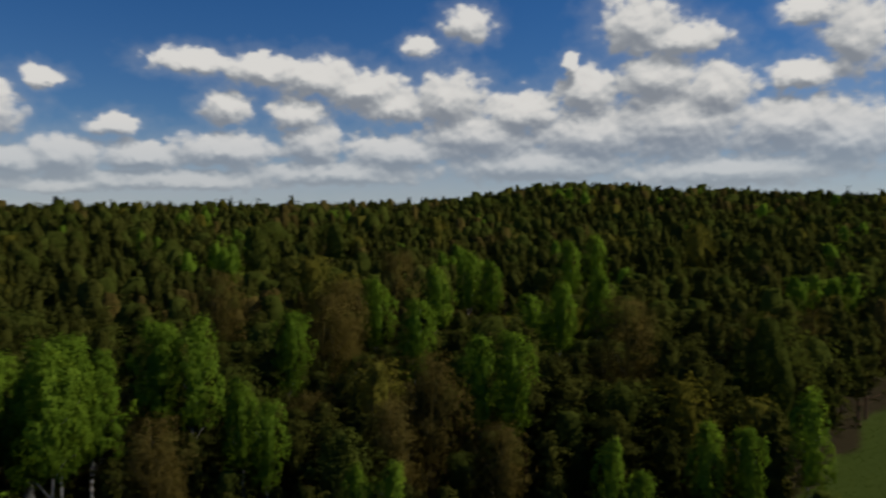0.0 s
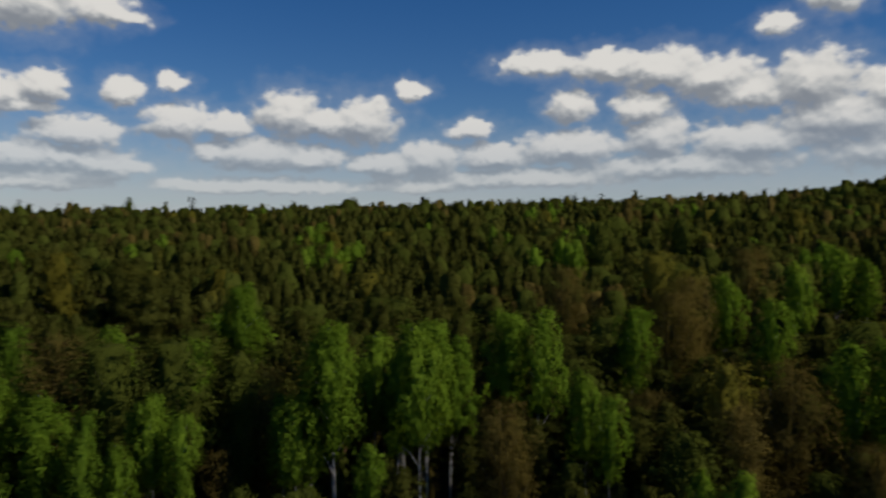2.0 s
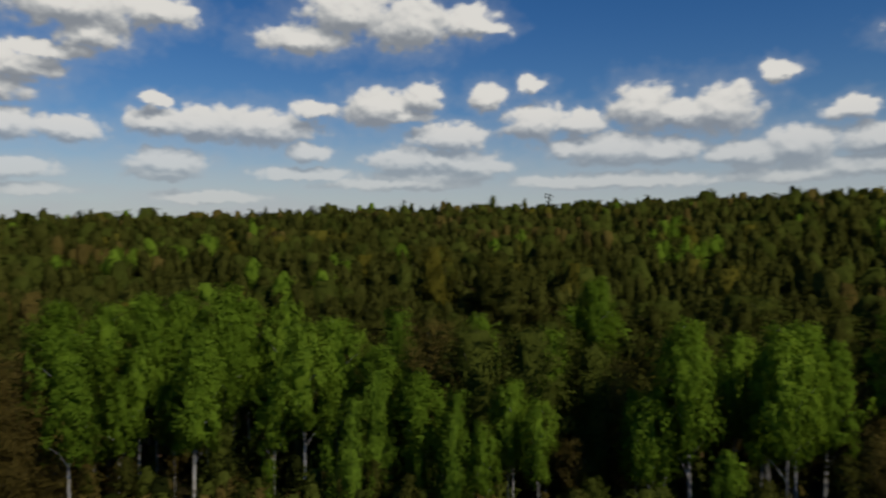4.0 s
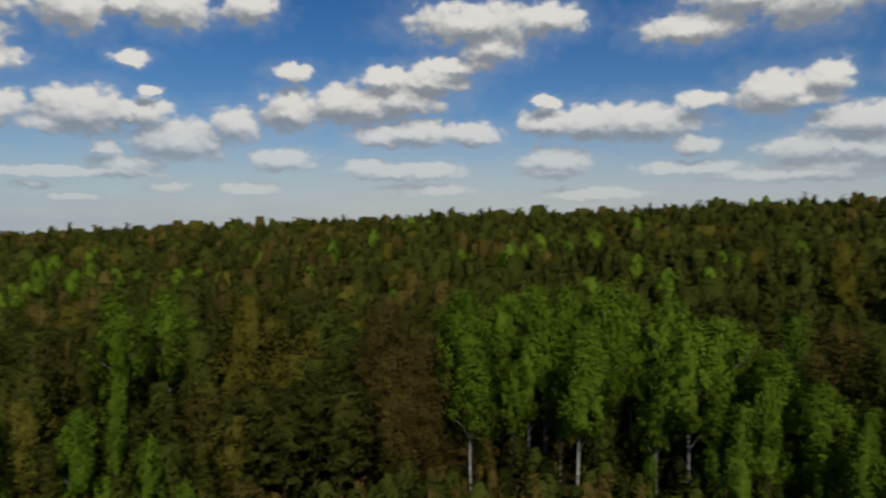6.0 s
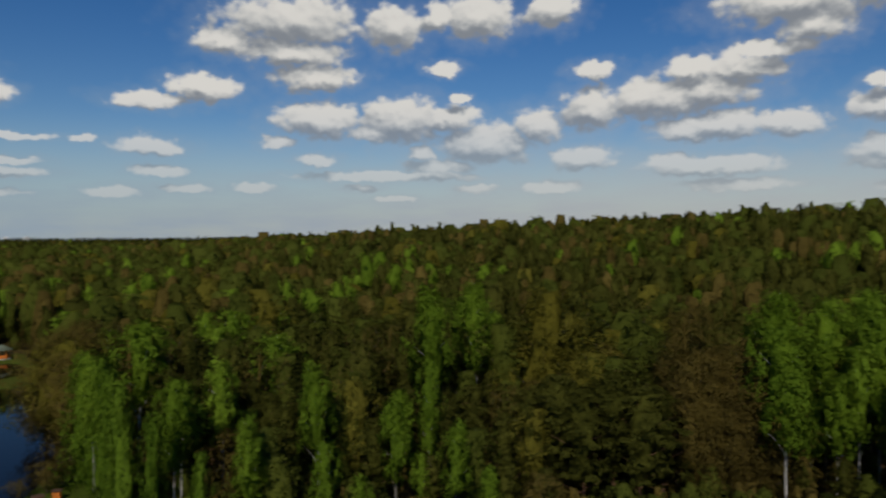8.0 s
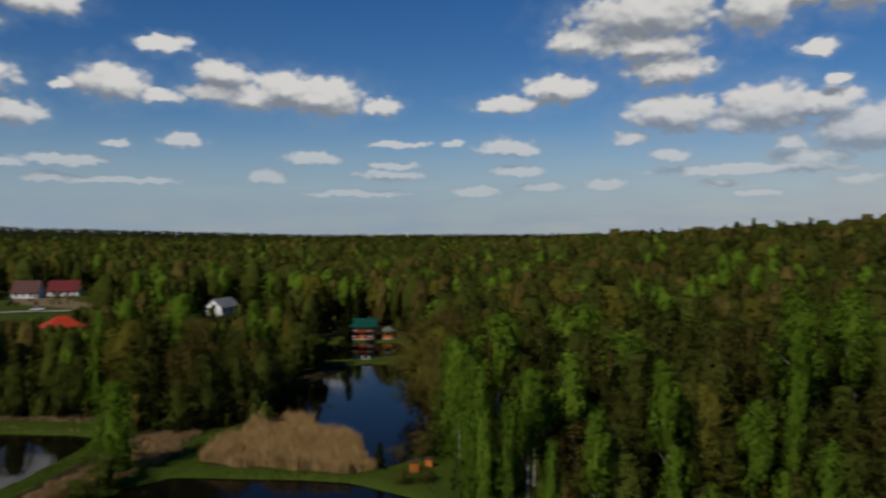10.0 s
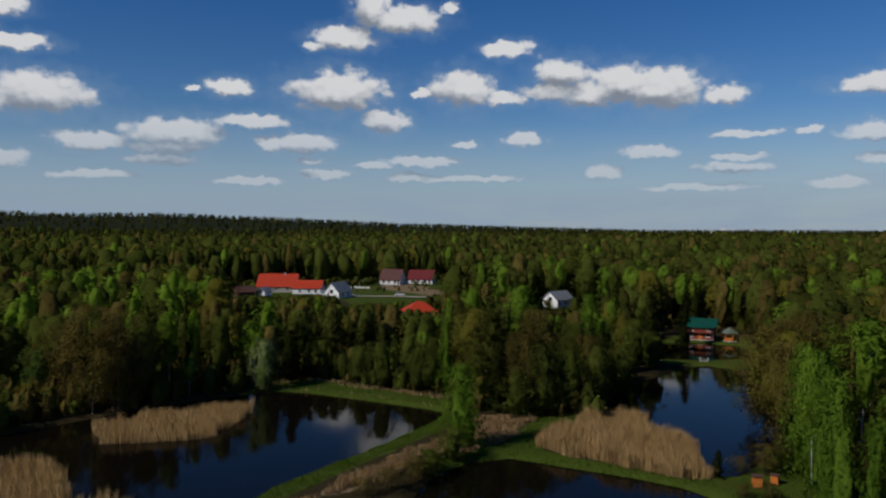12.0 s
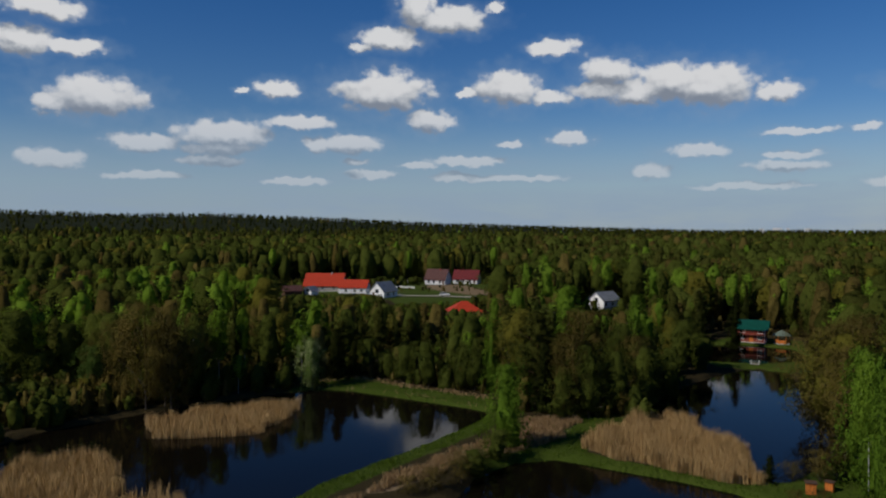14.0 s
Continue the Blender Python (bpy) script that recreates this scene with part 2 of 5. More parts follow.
def ramp_mix(nt, fac, colours):
    n = nt.nodes.new("ShaderNodeValToRGB")
    el = n.color_ramp.elements
    while len(el) < len(colours):
        el.new(0.5)
    for i, c in enumerate(colours):
        el[i].position, el[i].color = i / (len(colours) - 1), (*c, 1)
    nt.links.new(fac, n.inputs[0])
    return n.outputs[0]


def leaf_material(name, colours, through_light=0.25, rough=0.8, rounded=True, gaps=0.47):
    """Foliage: each leaf, each tree and each patch of a tree a little different; some light comes through."""
    m, nt, p = material(name)
    geo = nt.nodes.new("ShaderNodeNewGeometry")
    info = nt.nodes.new("ShaderNodeObjectInfo")
    att = nt.nodes.new("ShaderNodeAttribute")
    att.attribute_name = "tone"
    tree = math_node(nt, "FRACT", math_node(nt, "ADD", att.outputs["Fac"], info.outputs["Random"]))
    patch = noise_node(nt, geo.outputs["Position"], 0.35, 2.0)
    f = math_node(nt, "ADD", math_node(nt, "MULTIPLY_ADD", tree, 0.55, 0.08), math_node(nt, "MULTIPLY", geo.outputs["Random Per Island"], 0.22))
    f = math_node(nt, "ADD", f, math_node(nt, "MULTIPLY", math_node(nt, "SUBTRACT", patch, 0.45), 0.5), clamp=True)
    fine = noise_node(nt, geo.outputs["Position"], 3.6, 3.0, 0.6)
    col = ramp_mix(nt, math_node(nt, "ADD", f, math_node(nt, "MULTIPLY", math_node(nt, "SUBTRACT", fine, 0.5), 0.9), clamp=True), colours)
    nt.links.new(col, p.inputs["Base Color"])
    p.inputs["Roughness"].default_value = rough
    # the sprays shade with the roundness of their crown
    lean = nt.nodes.new("ShaderNodeAttribute")
    lean.attribute_name = "spray_normal"
    turn = nt.nodes.new("ShaderNodeVectorTransform")
    turn.vector_type, turn.convert_from, turn.convert_to = "NORMAL", "OBJECT", "WORLD"
    nt.links.new(lean.outputs["Vector"], turn.inputs[0])
    if rounded:
        ruffle = vec_node(nt, "SUBTRACT", noise_node(nt, geo.outputs["Position"], 1.0, 4.0, 0.65, "Color"), (0.5, 0.5, 0.5))
        bent = vec_node(nt, "NORMALIZE", vec_node(nt, "MULTIPLY_ADD", ruffle, (1.7, 1.7, 1.7), vec_node(nt, "NORMALIZE", turn.outputs[0])))
        nt.links.new(bent, p.inputs["Normal"])
    p.inputs["Specular IOR Level"].default_value = 0.0
    done = p.outputs[0]
    if through_light:
        tr = nt.nodes.new("ShaderNodeBsdfTranslucent")
        nt.links.new(mix_rgb(nt, 1.0, col, (1.0, 1.0, 0.45), "MULTIPLY"), tr.inputs[0])
        mx = nt.nodes.new("ShaderNodeMixShader")
        mx.inputs[0].default_value = through_light
        nt.links.new(p.outputs[0], mx.inputs[1])
        nt.links.new(tr.outputs[0], mx.inputs[2])
        done = mx.outputs[0]
    if rounded:
        # a spray is many small leaves with gaps between them; the heart of a bough, whose normals are long, is closer
        tatter = noise_node(nt, geo.outputs["Position"], 3.2, 3.0, 0.6)
        solid = math_node(nt, "GREATER_THAN", vec_node(nt, "LENGTH", lean.outputs["Vector"]), 1.5)
        here = smooth_range(nt, math_node(nt, "MULTIPLY_ADD", solid, 0.1, tatter), gaps - 0.03, gaps + 0.03)
        gap = nt.nodes.new("ShaderNodeBsdfTransparent")
        cut = nt.nodes.new("ShaderNodeMixShader")
        nt.links.new(here, cut.inputs[0])
        nt.links.new(gap.outputs[0], cut.inputs[1])
        nt.links.new(done, cut.inputs[2])
        done = cut.outputs[0]
    nt.links.new(done, nt.nodes["Material Output"].inputs[0])
    return m


def rough_material(name, colours, scale, rough=0.85, bump=0.3, stretch=(1, 1, 1), detail=5.0, metal=0.0):
    """A matt surface with variation at two sizes and fine relief."""
    m, nt, p = material(name)
    tc = nt.nodes.new("ShaderNodeTexCoord")
    v = vec_node(nt, "MULTIPLY", tc.outputs["Object"], stretch)
    big = noise_node(nt, v, scale * 0.22, 3.0)
    fine = noise_node(nt, v, scale, detail, 0.65)
    f = math_node(nt, "ADD", math_node(nt, "MULTIPLY", big, 0.7), math_node(nt, "MULTIPLY", fine, 0.5))
    f = smooth_range(nt, f, 0.38, 0.82)
    nt.links.new(ramp_mix(nt, f, colours), p.inputs["Base Color"])
    p.inputs["Roughness"].default_value, p.inputs["Metallic"].default_value = rough, metal
    p.inputs["Specular IOR Level"].default_value = 0.2
    b = nt.nodes.new("ShaderNodeBump")
    b.inputs["Strength"].default_value = bump
    b.inputs["Distance"].default_value = 0.05
    nt.links.new(fine, b.inputs["Height"])
    nt.links.new(b.outputs[0], p.inputs["Normal"])
    return m


LEAF = {
    "willow": leaf_material("willow_leaf", [(0.062, 0.108, 0.01), (0.1, 0.165, 0.015), (0.14, 0.215, 0.022)], 0.38),
    "birch": leaf_material("birch_leaf", [(0.074, 0.124, 0.011), (0.13, 0.206, 0.018), (0.185, 0.276, 0.027)], 0.4),
    "pale": leaf_material("pale_leaf", [(0.078, 0.068, 0.009), (0.115, 0.105, 0.015), (0.15, 0.14, 0.024)], 0.35),
    "olive": leaf_material("olive_leaf", [(0.038, 0.047, 0.008), (0.062, 0.075, 0.012), (0.09, 0.106, 0.018)], 0.3),
    "pine": leaf_material("pine_needle", [(0.028, 0.031, 0.006), (0.047, 0.05, 0.009), (0.07, 0.073, 0.014)], 0.15),
    "spruce": leaf_material("spruce_needle", [(0.009, 0.012, 0.003), (0.016, 0.02, 0.004), (0.027, 0.029, 0.006)], 0.1),
    "brown": leaf_material("budding_twig", [(0.056, 0.043, 0.011), (0.092, 0.07, 0.017), (0.128, 0.1, 0.025)], 0.2, gaps=0.47),
    "blossom": leaf_material("white_blossom", [(0.025, 0.045, 0.008), (0.075, 0.11, 0.022), (0.5, 0.51, 0.27)], 0.2),
}
BARK = {
    "birch": rough_material("birch_bark", [(0.16, 0.15, 0.13), (0.46, 0.44, 0.4), (0.62, 0.59, 0.54)], 2.5, stretch=(1, 1, 0.35)),
    "pine": rough_material("pine_bark", [(0.06, 0.035, 0.022), (0.16, 0.085, 0.045), (0.24, 0.13, 0.07)], 3.0, stretch=(1, 1, 0.3)),
    "brown": rough_material("grey_brown_bark", [(0.035, 0.028, 0.02), (0.085, 0.068, 0.05), (0.14, 0.12, 0.09)], 3.0, stretch=(1, 1, 0.3)),
}
BARK.update({"pale": BARK["brown"], "olive": BARK["brown"], "spruce": BARK["brown"], "blossom": BARK["brown"], "willow": BARK["brown"]})
REED = leaf_material("dry_reed", [(0.21, 0.125, 0.048), (0.42, 0.275, 0.115), (0.58, 0.4, 0.19)], 0.15, rounded=False)
GRASS = leaf_material("grass_blade", [(0.04, 0.07, 0.006), (0.065, 0.105, 0.009), (0.095, 0.13, 0.016)], 0.2, rounded=False)
SEDGE = leaf_material("dry_sedge", [(0.14, 0.085, 0.036), (0.31, 0.2, 0.095), (0.44, 0.31, 0.16)], 0.15, rounded=False)


def ground_material():
    m, nt, p = material("ground_soil_and_grass")
    pos = nt.nodes.new("ShaderNodeNewGeometry").outputs["Position"]
    att = nt.nodes.new("ShaderNodeAttribute")
    att.attribute_name = "meadow"
    dry = nt.nodes.new("ShaderNodeAttribute")
    dry.attribute_name = "dry"
    fine = noise_node(nt, pos, 1.6, 6.0, 0.7)
    big = noise_node(nt, pos, 0.09, 4.0)
    soil = ramp_mix(nt, fine, [(0.018, 0.013, 0.006), (0.036, 0.027, 0.011), (0.05, 0.045, 0.016)])
    grass = ramp_mix(nt, math_node(nt, "ADD", math_node(nt, "MULTIPLY", fine, 0.6), math_node(nt, "MULTIPLY", big, 0.45)),
                     [(0.024, 0.04, 0.005), (0.05, 0.072, 0.009), (0.085, 0.1, 0.018)])
    straw = ramp_mix(nt, fine, [(0.09, 0.06, 0.03), (0.2, 0.14, 0.075), (0.33, 0.25, 0.15)])
    mask = smooth_range(nt, math_node(nt, "ADD", att.outputs["Fac"], math_node(nt, "MULTIPLY", math_node(nt, "SUBTRACT", fine, 0.5), 0.5)), 0.35, 0.65)
    mask2 = smooth_range(nt, math_node(nt, "ADD", dry.outputs["Fac"], math_node(nt, "MULTIPLY", math_node(nt, "SUBTRACT", fine, 0.5), 0.7)), 0.35, 0.7)
    # bare ground turns to a darker green with distance
    wood = nt.nodes.new("ShaderNodeAttribute")
    wood.attribute_name = "wood"
    far_green = ramp_mix(nt, big, [(0.012, 0.014, 0.004), (0.022, 0.026, 0.007)])
    col = mix_rgb(nt, mask2, mix_rgb(nt, mask, mix_rgb(nt, wood.outputs["Fac"], soil, far_green), grass), straw)
    nt.links.new(col, p.inputs["Base Color"])
    p.inputs["Roughness"].default_value, p.inputs["Specular IOR Level"].default_value = 0.95, 0.04
    b = nt.nodes.new("ShaderNodeBump")
    b.inputs["Strength"].default_value, b.inputs["Distance"].default_value = 0.6, 0.25
    nt.links.new(fine, b.inputs["Height"])
    nt.links.new(b.outputs[0], p.inputs["Normal"])
    return m


def water_material():
    m, nt, p = material("pond_water")
    pos = nt.nodes.new("ShaderNodeNewGeometry").outputs["Position"]
    murk = noise_node(nt, pos, 0.08, 3.0)
    nt.links.new(ramp_mix(nt, murk, [(0.0024, 0.002, 0.0012), (0.0065, 0.005, 0.0028)]), p.inputs["Base Color"])
    p.inputs["Roughness"].default_value, p.inputs["IOR"].default_value = 0.05, 1.17
    b = nt.nodes.new("ShaderNodeBump")
    b.inputs["Strength"].default_value, b.inputs["Distance"].default_value = 0.12, 0.02
    nt.links.new(noise_node(nt, vec_node(nt, "MULTIPLY", pos, (1.0, 1.0, 1.0)), 1.4, 3.0), b.inputs["Height"])
    nt.links.new(b.outputs[0], p.inputs["Normal"])
    return m


GROUND, WATER = ground_material(), water_material()

# ---- the lie of the land ----
HILL_AZ = (-60, -31, -17, -9.6, -5, 0, 15, 28, 44, 58, 72, 87, 102, 110, 118, 124)
HILL_EL = (2.9, 3.3, 4.1, 4.65, 4.2, 3.45, 3.2, 3.0, 2.45, 2.2, 1.8, 1.25, 0.5, 0.05, -0.45, -1.45)
RIDGE_AZ = (140, 149, 158, 166, 174, 182, 188, 215, 260)
RIDGE_EL = (-0.25, 0.0, 0.26, 0.62, 0.93, 0.9, 1.05, 1.2, 0.0)

POND_A = [(-51.3, -109), (-49.5, -112.8), (-46, -117.7), (-41, -124.7), (-35, -132.7), (-29.5, -136), (-18, -134), (-2, -129), (14, -122), (24, -108), (28, -92),
          (24, -78), (8, -73), (-9, -77.5), (-18.4, -86.2), (-25.7, -90.8), (-35.6, -96.8), (-47.6, -105.2)]
POND_B = [(-119, -122), (-123, -117), (-114, -104), (-103, -91), (-88, -77), (-79.5, -70), (-71, -67), (-65, -68), (-62, -73), (-62, -78), (-70, -90), (-78, -101), (-92, -111), (-108, -119)]
POND_C = [(-38, -81), (-44, -83.5), (-49, -83), (-54, -76), (-58, -70.5), (-61, -65), (-62, -55), (-48, -48), (-36, -60), (-32, -74)]
POND_D = [(-134, -151), (-143, -147), (-148, -139), (-142, -129), (-135, -126), (-125, -127.5), (-118, -133), (-122, -143)]
PONDS = (POND_A, POND_B, POND_C, POND_D)


def ring_distance(x, y, ring):
    """Signed distance to a closed outline, negative inside (arrays of points)."""
    best = np.full(x.shape, 1e9)
    inside = np.zeros(x.shape, bool)
    n = len(ring)
    for i in range(n):
        (ax, ay), (bx, by) = ring[i], ring[(i + 1) % n]
        dx, dy = bx - ax, by - ay
        u = np.clip(((x - ax) * dx + (y - ay) * dy) / (dx * dx + dy * dy), 0, 1)
        best = np.minimum(best, np.hypot(x - ax - u * dx, y - ay - u * dy))
        cross = (ay > y) != (by > y)
        with np.errstate(divide="ignore", invalid="ignore"):
            xi = ax + (y - ay) * dx / (dy if dy else 1e-9)
        inside ^= cross & (x < xi)
    return np.where(inside, -best, best)


def sstep(a, b, x):
    u = np.clip((x - a) / (b - a), 0, 1)
    return u * u * (3 - 2 * u)


def heading(x, y):
    a = np.degrees(np.arctan2(-x, y))
    return np.where(a < -100, a + 360, a)


def waves(x, y, size, seed):
    """Cheap smooth unevenness between -1 and 1."""
    r = np.random.RandomState(seed)
    v = np.zeros(np.shape(x))
    for k in range(5):
        th, ph = r.uniform(0, 6.283, 2)
        s = size * r.uniform(0.6, 1.6)
        v = v + np.sin((x * math.cos(th) + y * math.sin(th)) * 6.283 / s + ph)
    return v / 3.0


def land(x, y):
    """Height of the ground."""
    x, y = np.asarray(x, float), np.asarray(y, float)
    d, a = np.hypot(x, y), heading(x, y)
    far = np.where(a < -3, 800.0, np.where(a < 6, 800 - (a + 3) / 9 * 260, 540.0))
    el = np.interp(a, HILL_AZ, HILL_EL)
    crest = np.where((a < 124) & (a > -75), EYE + far * np.tan(np.radians(el)) - 17.5, 0)
    crest = crest * sstep(-95, -62, a)
    rise = np.maximum(crest, 0)
    z = rise * (0.55 * sstep(85, far, d) + 0.45 * np.clip((d - 85) / (far - 85), 0, 1))
    z = np.where(d > far, rise * (1 - 0.6 * sstep(far, far + 900, d)), z)
    el2 = np.interp(a, RIDGE_AZ, RIDGE_EL)
    top = np.where((a > 140) & (a < 260), np.maximum(EYE + 3700 * np.tan(np.radians(el2)) - 13, 0), 0)
    z = z + top * sstep(1400, 3700, d)
    z = z + waves(x, y, 60, 3) * 0.5 * sstep(60, 260, d) + 0.5
    z = z + waves(x, y, 420, 4) * 2.0 * sstep(400, 1200, d)
    for ring in PONDS:
        s = ring_distance(x, y, ring)
        z = np.where(s < 3.0, -1.2 + (z + 1.2) * sstep(-1.3, 2.2, s), z)
    return z


MEADOW = [[(-53, -109), (-47, -104), (-35, -96), (-25, -90), (-18, -85.5), (-9, -76.5), (8, -72), (8, -68), (-8, -72), (-20.2, -81.5), (-28.6, -86.9), (-34.6, -91), (-42.4, -95.8), (-47.6, -99.4), (-56.5, -105.5)],
          [(-38, -80), (-49, -82), (-61, -64), (-66, -63), (-60, -73), (-54, -84), (-72, -98), (-76, -104), (-62, -102), (-49, -91), (-36, -86)],
          [(-27, -136), (-35, -132), (-41, -124), (-46, -117), (-50, -111), (-53, -108), (-58, -112), (-54.5, -118.5), (-50.5, -124.5), (-46, -131), (-41.5, -140), (-37, -144), (-30, -141.5)],
          [(-113, -124), (-121, -122), (-124, -114), (-110, -96), (-95, -80), (-86, -71), (-76, -64), (-78, -60), (-92, -68), (-104, -82), (-122, -100), (-134, -118), (-146, -128), (-152, -138), (-160, -146), (-148, -158), (-136, -154), (-122, -146), (-116, -134)],
          [(-82, -318), (-104, -300), (-124, -275), (-146, -300), (-166, -352), (-150, -368), (-120, -352), (-84, -345)],
          [(36, 80), (44, 90), (62, 111), (78, 132), (92, 146), (98, 138), (74, 104), (52, 76)],
          [(-50, -330), (-92, -285), (-112, -240), (-150, -262), (-190, -345), (-180, -405), (-110, -405), (-60, -385)],
          [(-80, -69), (-71, -66.3), (-65, -67), (-61, -62), (-62, -57), (-56, -48), (-76, -46), (-96, -62), (-92, -69)]]
STRAW = [[(-14, -71), (-22.3, -79.2), (-26.3, -79.5), (-31.3, -82), (-35.4, -84.8), (-40.8, -86.5), (-44.2, -86.7), (-50.3, -88.6), (-56, -92.3), (-62, -98), (-61.9, -102), (-55, -102.3), (-46.4, -95), (-42.5, -92.2), (-38.8, -91), (-34.8, -89), (-29.4, -84.7), (-24.4, -82)],
         [(-54.5, -85.3), (-64.5, -91.2), (-70, -94.5), (-76.5, -96), (-77, -92), (-75.5, -87), (-75, -82), (-71, -73), (-66, -66.5), (-60, -73.5)],
         [(49, 84), (66, 106), (84, 130), (90, 130), (72, 104), (54, 79)]]


def build_ground():
    az = np.concatenate([np.arange(-100, 110, 2.0), np.arange(110, 204, 0.4), np.arange(204, 260, 2.0)])
    rad = np.concatenate([[0.01, 8, 16, 26, 36, 44], np.arange(50, 262, 1.25), np.geomspace(266, 4900, 52)])
    a, d = np.meshgrid(np.radians(az), rad)
    x, y = -d * np.sin(a), d * np.cos(a)
    z = land(x, y)
    na, nr = len(az), len(rad)
    idx = np.arange(na * nr).reshape(nr, na)
    nxt = np.roll(idx, -1, axis=1)
    quads = np.stack([idx[:-1], nxt[:-1], nxt[1:], idx[1:]], -1).reshape(-1, 4)
    me = bpy.data.meshes.new("ground")
    me.vertices.add(na * nr)
    me.vertices.foreach_set("co", np.stack([x, y, z], -1).ravel())
    me.loops.add(quads.size)
    me.loops.foreach_set("vertex_index", quads.ravel().astype(np.int32))
    me.polygons.add(len(quads))
    me.polygons.foreach_set("loop_start", np.arange(0, quads.size, 4, dtype=np.int32))
    me.polygons.foreach_set("use_smooth", np.ones(len(quads), bool))
    me.update(calc_edges=True)
    meadow, dry = np.zeros(x.shape), np.zeros(x.shape)
    for ring in MEADOW:
        meadow = np.maximum(meadow, 1 - sstep(-1.5, 1.5, ring_distance(x, y, ring)))
    for ring in STRAW:
        dry = np.maximum(dry, 1 - sstep(-1.2, 1.0, ring_distance(x, y, ring)))
    dry = np.maximum(dry, 1.0 * (1 - sstep(-6, 3, ring_distance(x, y, MEADOW[4]))) * (0.5 + 0.6 * waves(x, y, 25, 14)))
    for ring in PONDS[:1]:
        meadow = np.maximum(meadow, 0.62 * sstep(152, 154, heading(x, y)) * (1 - sstep(169, 171, heading(x, y))) * (1 - sstep(2.5, 6.0, ring_distance(x, y, ring) + waves(x, y, 9, 6))))
    fields = sstep(0.55, 0.75, waves(x, y, 700, 8)) * sstep(1800, 2300, np.hypot(x, y)) * (heading(x, y) > 112) * (heading(x, y) < 142)
    meadow = np.maximum(meadow, fields)
    wood = sstep(220, 500, np.hypot(x, y)) * (1 - np.clip(meadow, 0, 1))
    for name, val in (("meadow", meadow), ("dry", dry), ("wood", wood)):
        me.attributes.new(name, "FLOAT", "POINT").data.foreach_set("value", val.ravel().astype(np.float32))
    me.materials.append(GROUND)
    return tagged(new("ground", me), "forest soil and grassy meadow ground, rising to a wooded hill", "ground", kind="structure")


build_ground()


def build_water(ring):
    bm = bmesh.new()
    c = Vector((sum(p[0] for p in ring) / len(ring), sum(p[1] for p in ring) / len(ring), 0))
    vs = []
    for px, py in ring:
        v = Vector((px, py, 0)) - c
        v = c + v * (1 + 1.4 / max(v.length, 1))
        vs.append(bm.verts.new((v.x, v.y, 0)))
    f = bm.faces.new(vs)
    if f.normal.z < 0 or sum(vs[i].co.x * vs[(i + 1) % len(vs)].co.y - vs[(i + 1) % len(vs)].co.x * vs[i].co.y for i in range(len(vs))) < 0:
        f.normal_flip()
    bmesh.ops.triangulate(bm, faces=bm.faces[:])
    me = bpy.data.meshes.new("water")
    bm.to_mesh(me)
    me.materials.append(WATER)
    return tagged(new("water", me), "still dark pond water reflecting the sky and trees", "pond", kind="structure")


for ring in PONDS:
    build_water(ring)


# ---- trees ----
def tube(points, radii, sides):
    pts = np.array(points, float)
    n = len(pts)
    ring = np.arange(sides) * 2 * math.pi / sides
    tang = np.gradient(pts, axis=0)
    tang /= np.linalg.norm(tang, axis=1)[:, None] + 1e-9
    ref = np.where(np.abs(tang[:, 2:3]) > 0.9, np.array([[1.0, 0, 0]]), np.array([[0, 0, 1.0]]))
    u = np.cross(tang, ref)
    u /= np.linalg.norm(u, axis=1)[:, None] + 1e-9
    v = np.cross(tang, u)
    r = np.array(radii)[:, None, None]
    vs = pts[:, None, :] + r * (u[:, None, :] * np.cos(ring)[None, :, None] + v[:, None, :] * np.sin(ring)[None, :, None])
    i = np.arange((n - 1) * sides)
    row, k = i // sides, i % sides
    a, b = row * sides + k, row * sides + (k + 1) % sides
    c, d = a + sides, b + sides
    return vs.reshape(-1, 3), np.concatenate([np.stack([a, c, b], 1), np.stack([b, c, d], 1)])


def join(pieces):
    vs, fs, off = [], [], 0
    for v, f in pieces:
        vs.append(v)
        fs.append(f + off)
        off += len(v)
    return np.concatenate(vs), np.concatenate(fs)


# kind: foot of the crown, half width, lumpiness, slimness and droop of the sprays, girth (parts of the height)
CROWN = {
    "birch": (0.43, 0.145, 0.36, 0.5, 1.6, 0.005), "pale": (0.2, 0.25, 0.36, 0.5, 0.8, 0.006), "olive": (0.1, 0.29, 0.34, 0.55, 0.5, 0.011),
    "pine": (0.32, 0.175, 0.36, 0.4, -0.2, 0.011), "spruce": (0.07, 0.165, 0.2, 0.45, 0.6, 0.011), "brown": (0.16, 0.26, 0.34, 0.11, -1.2, 0.008),
    "willow": (0.03, 0.2, 0.32, 0.45, 1.7, 0.009), "blossom": (0.05, 0.34, 0.3, 0.7, 0.2, 0.012),
    "bush": (0.02, 0.4, 0.36, 0.5, 0.2, 0.012), "twigs": (0.02, 0.38, 0.36, 0.2, -1.0, 0.012)}


def unit(v):
    return v / (np.linalg.norm(v, axis=-1, keepdims=True) + 1e-6)


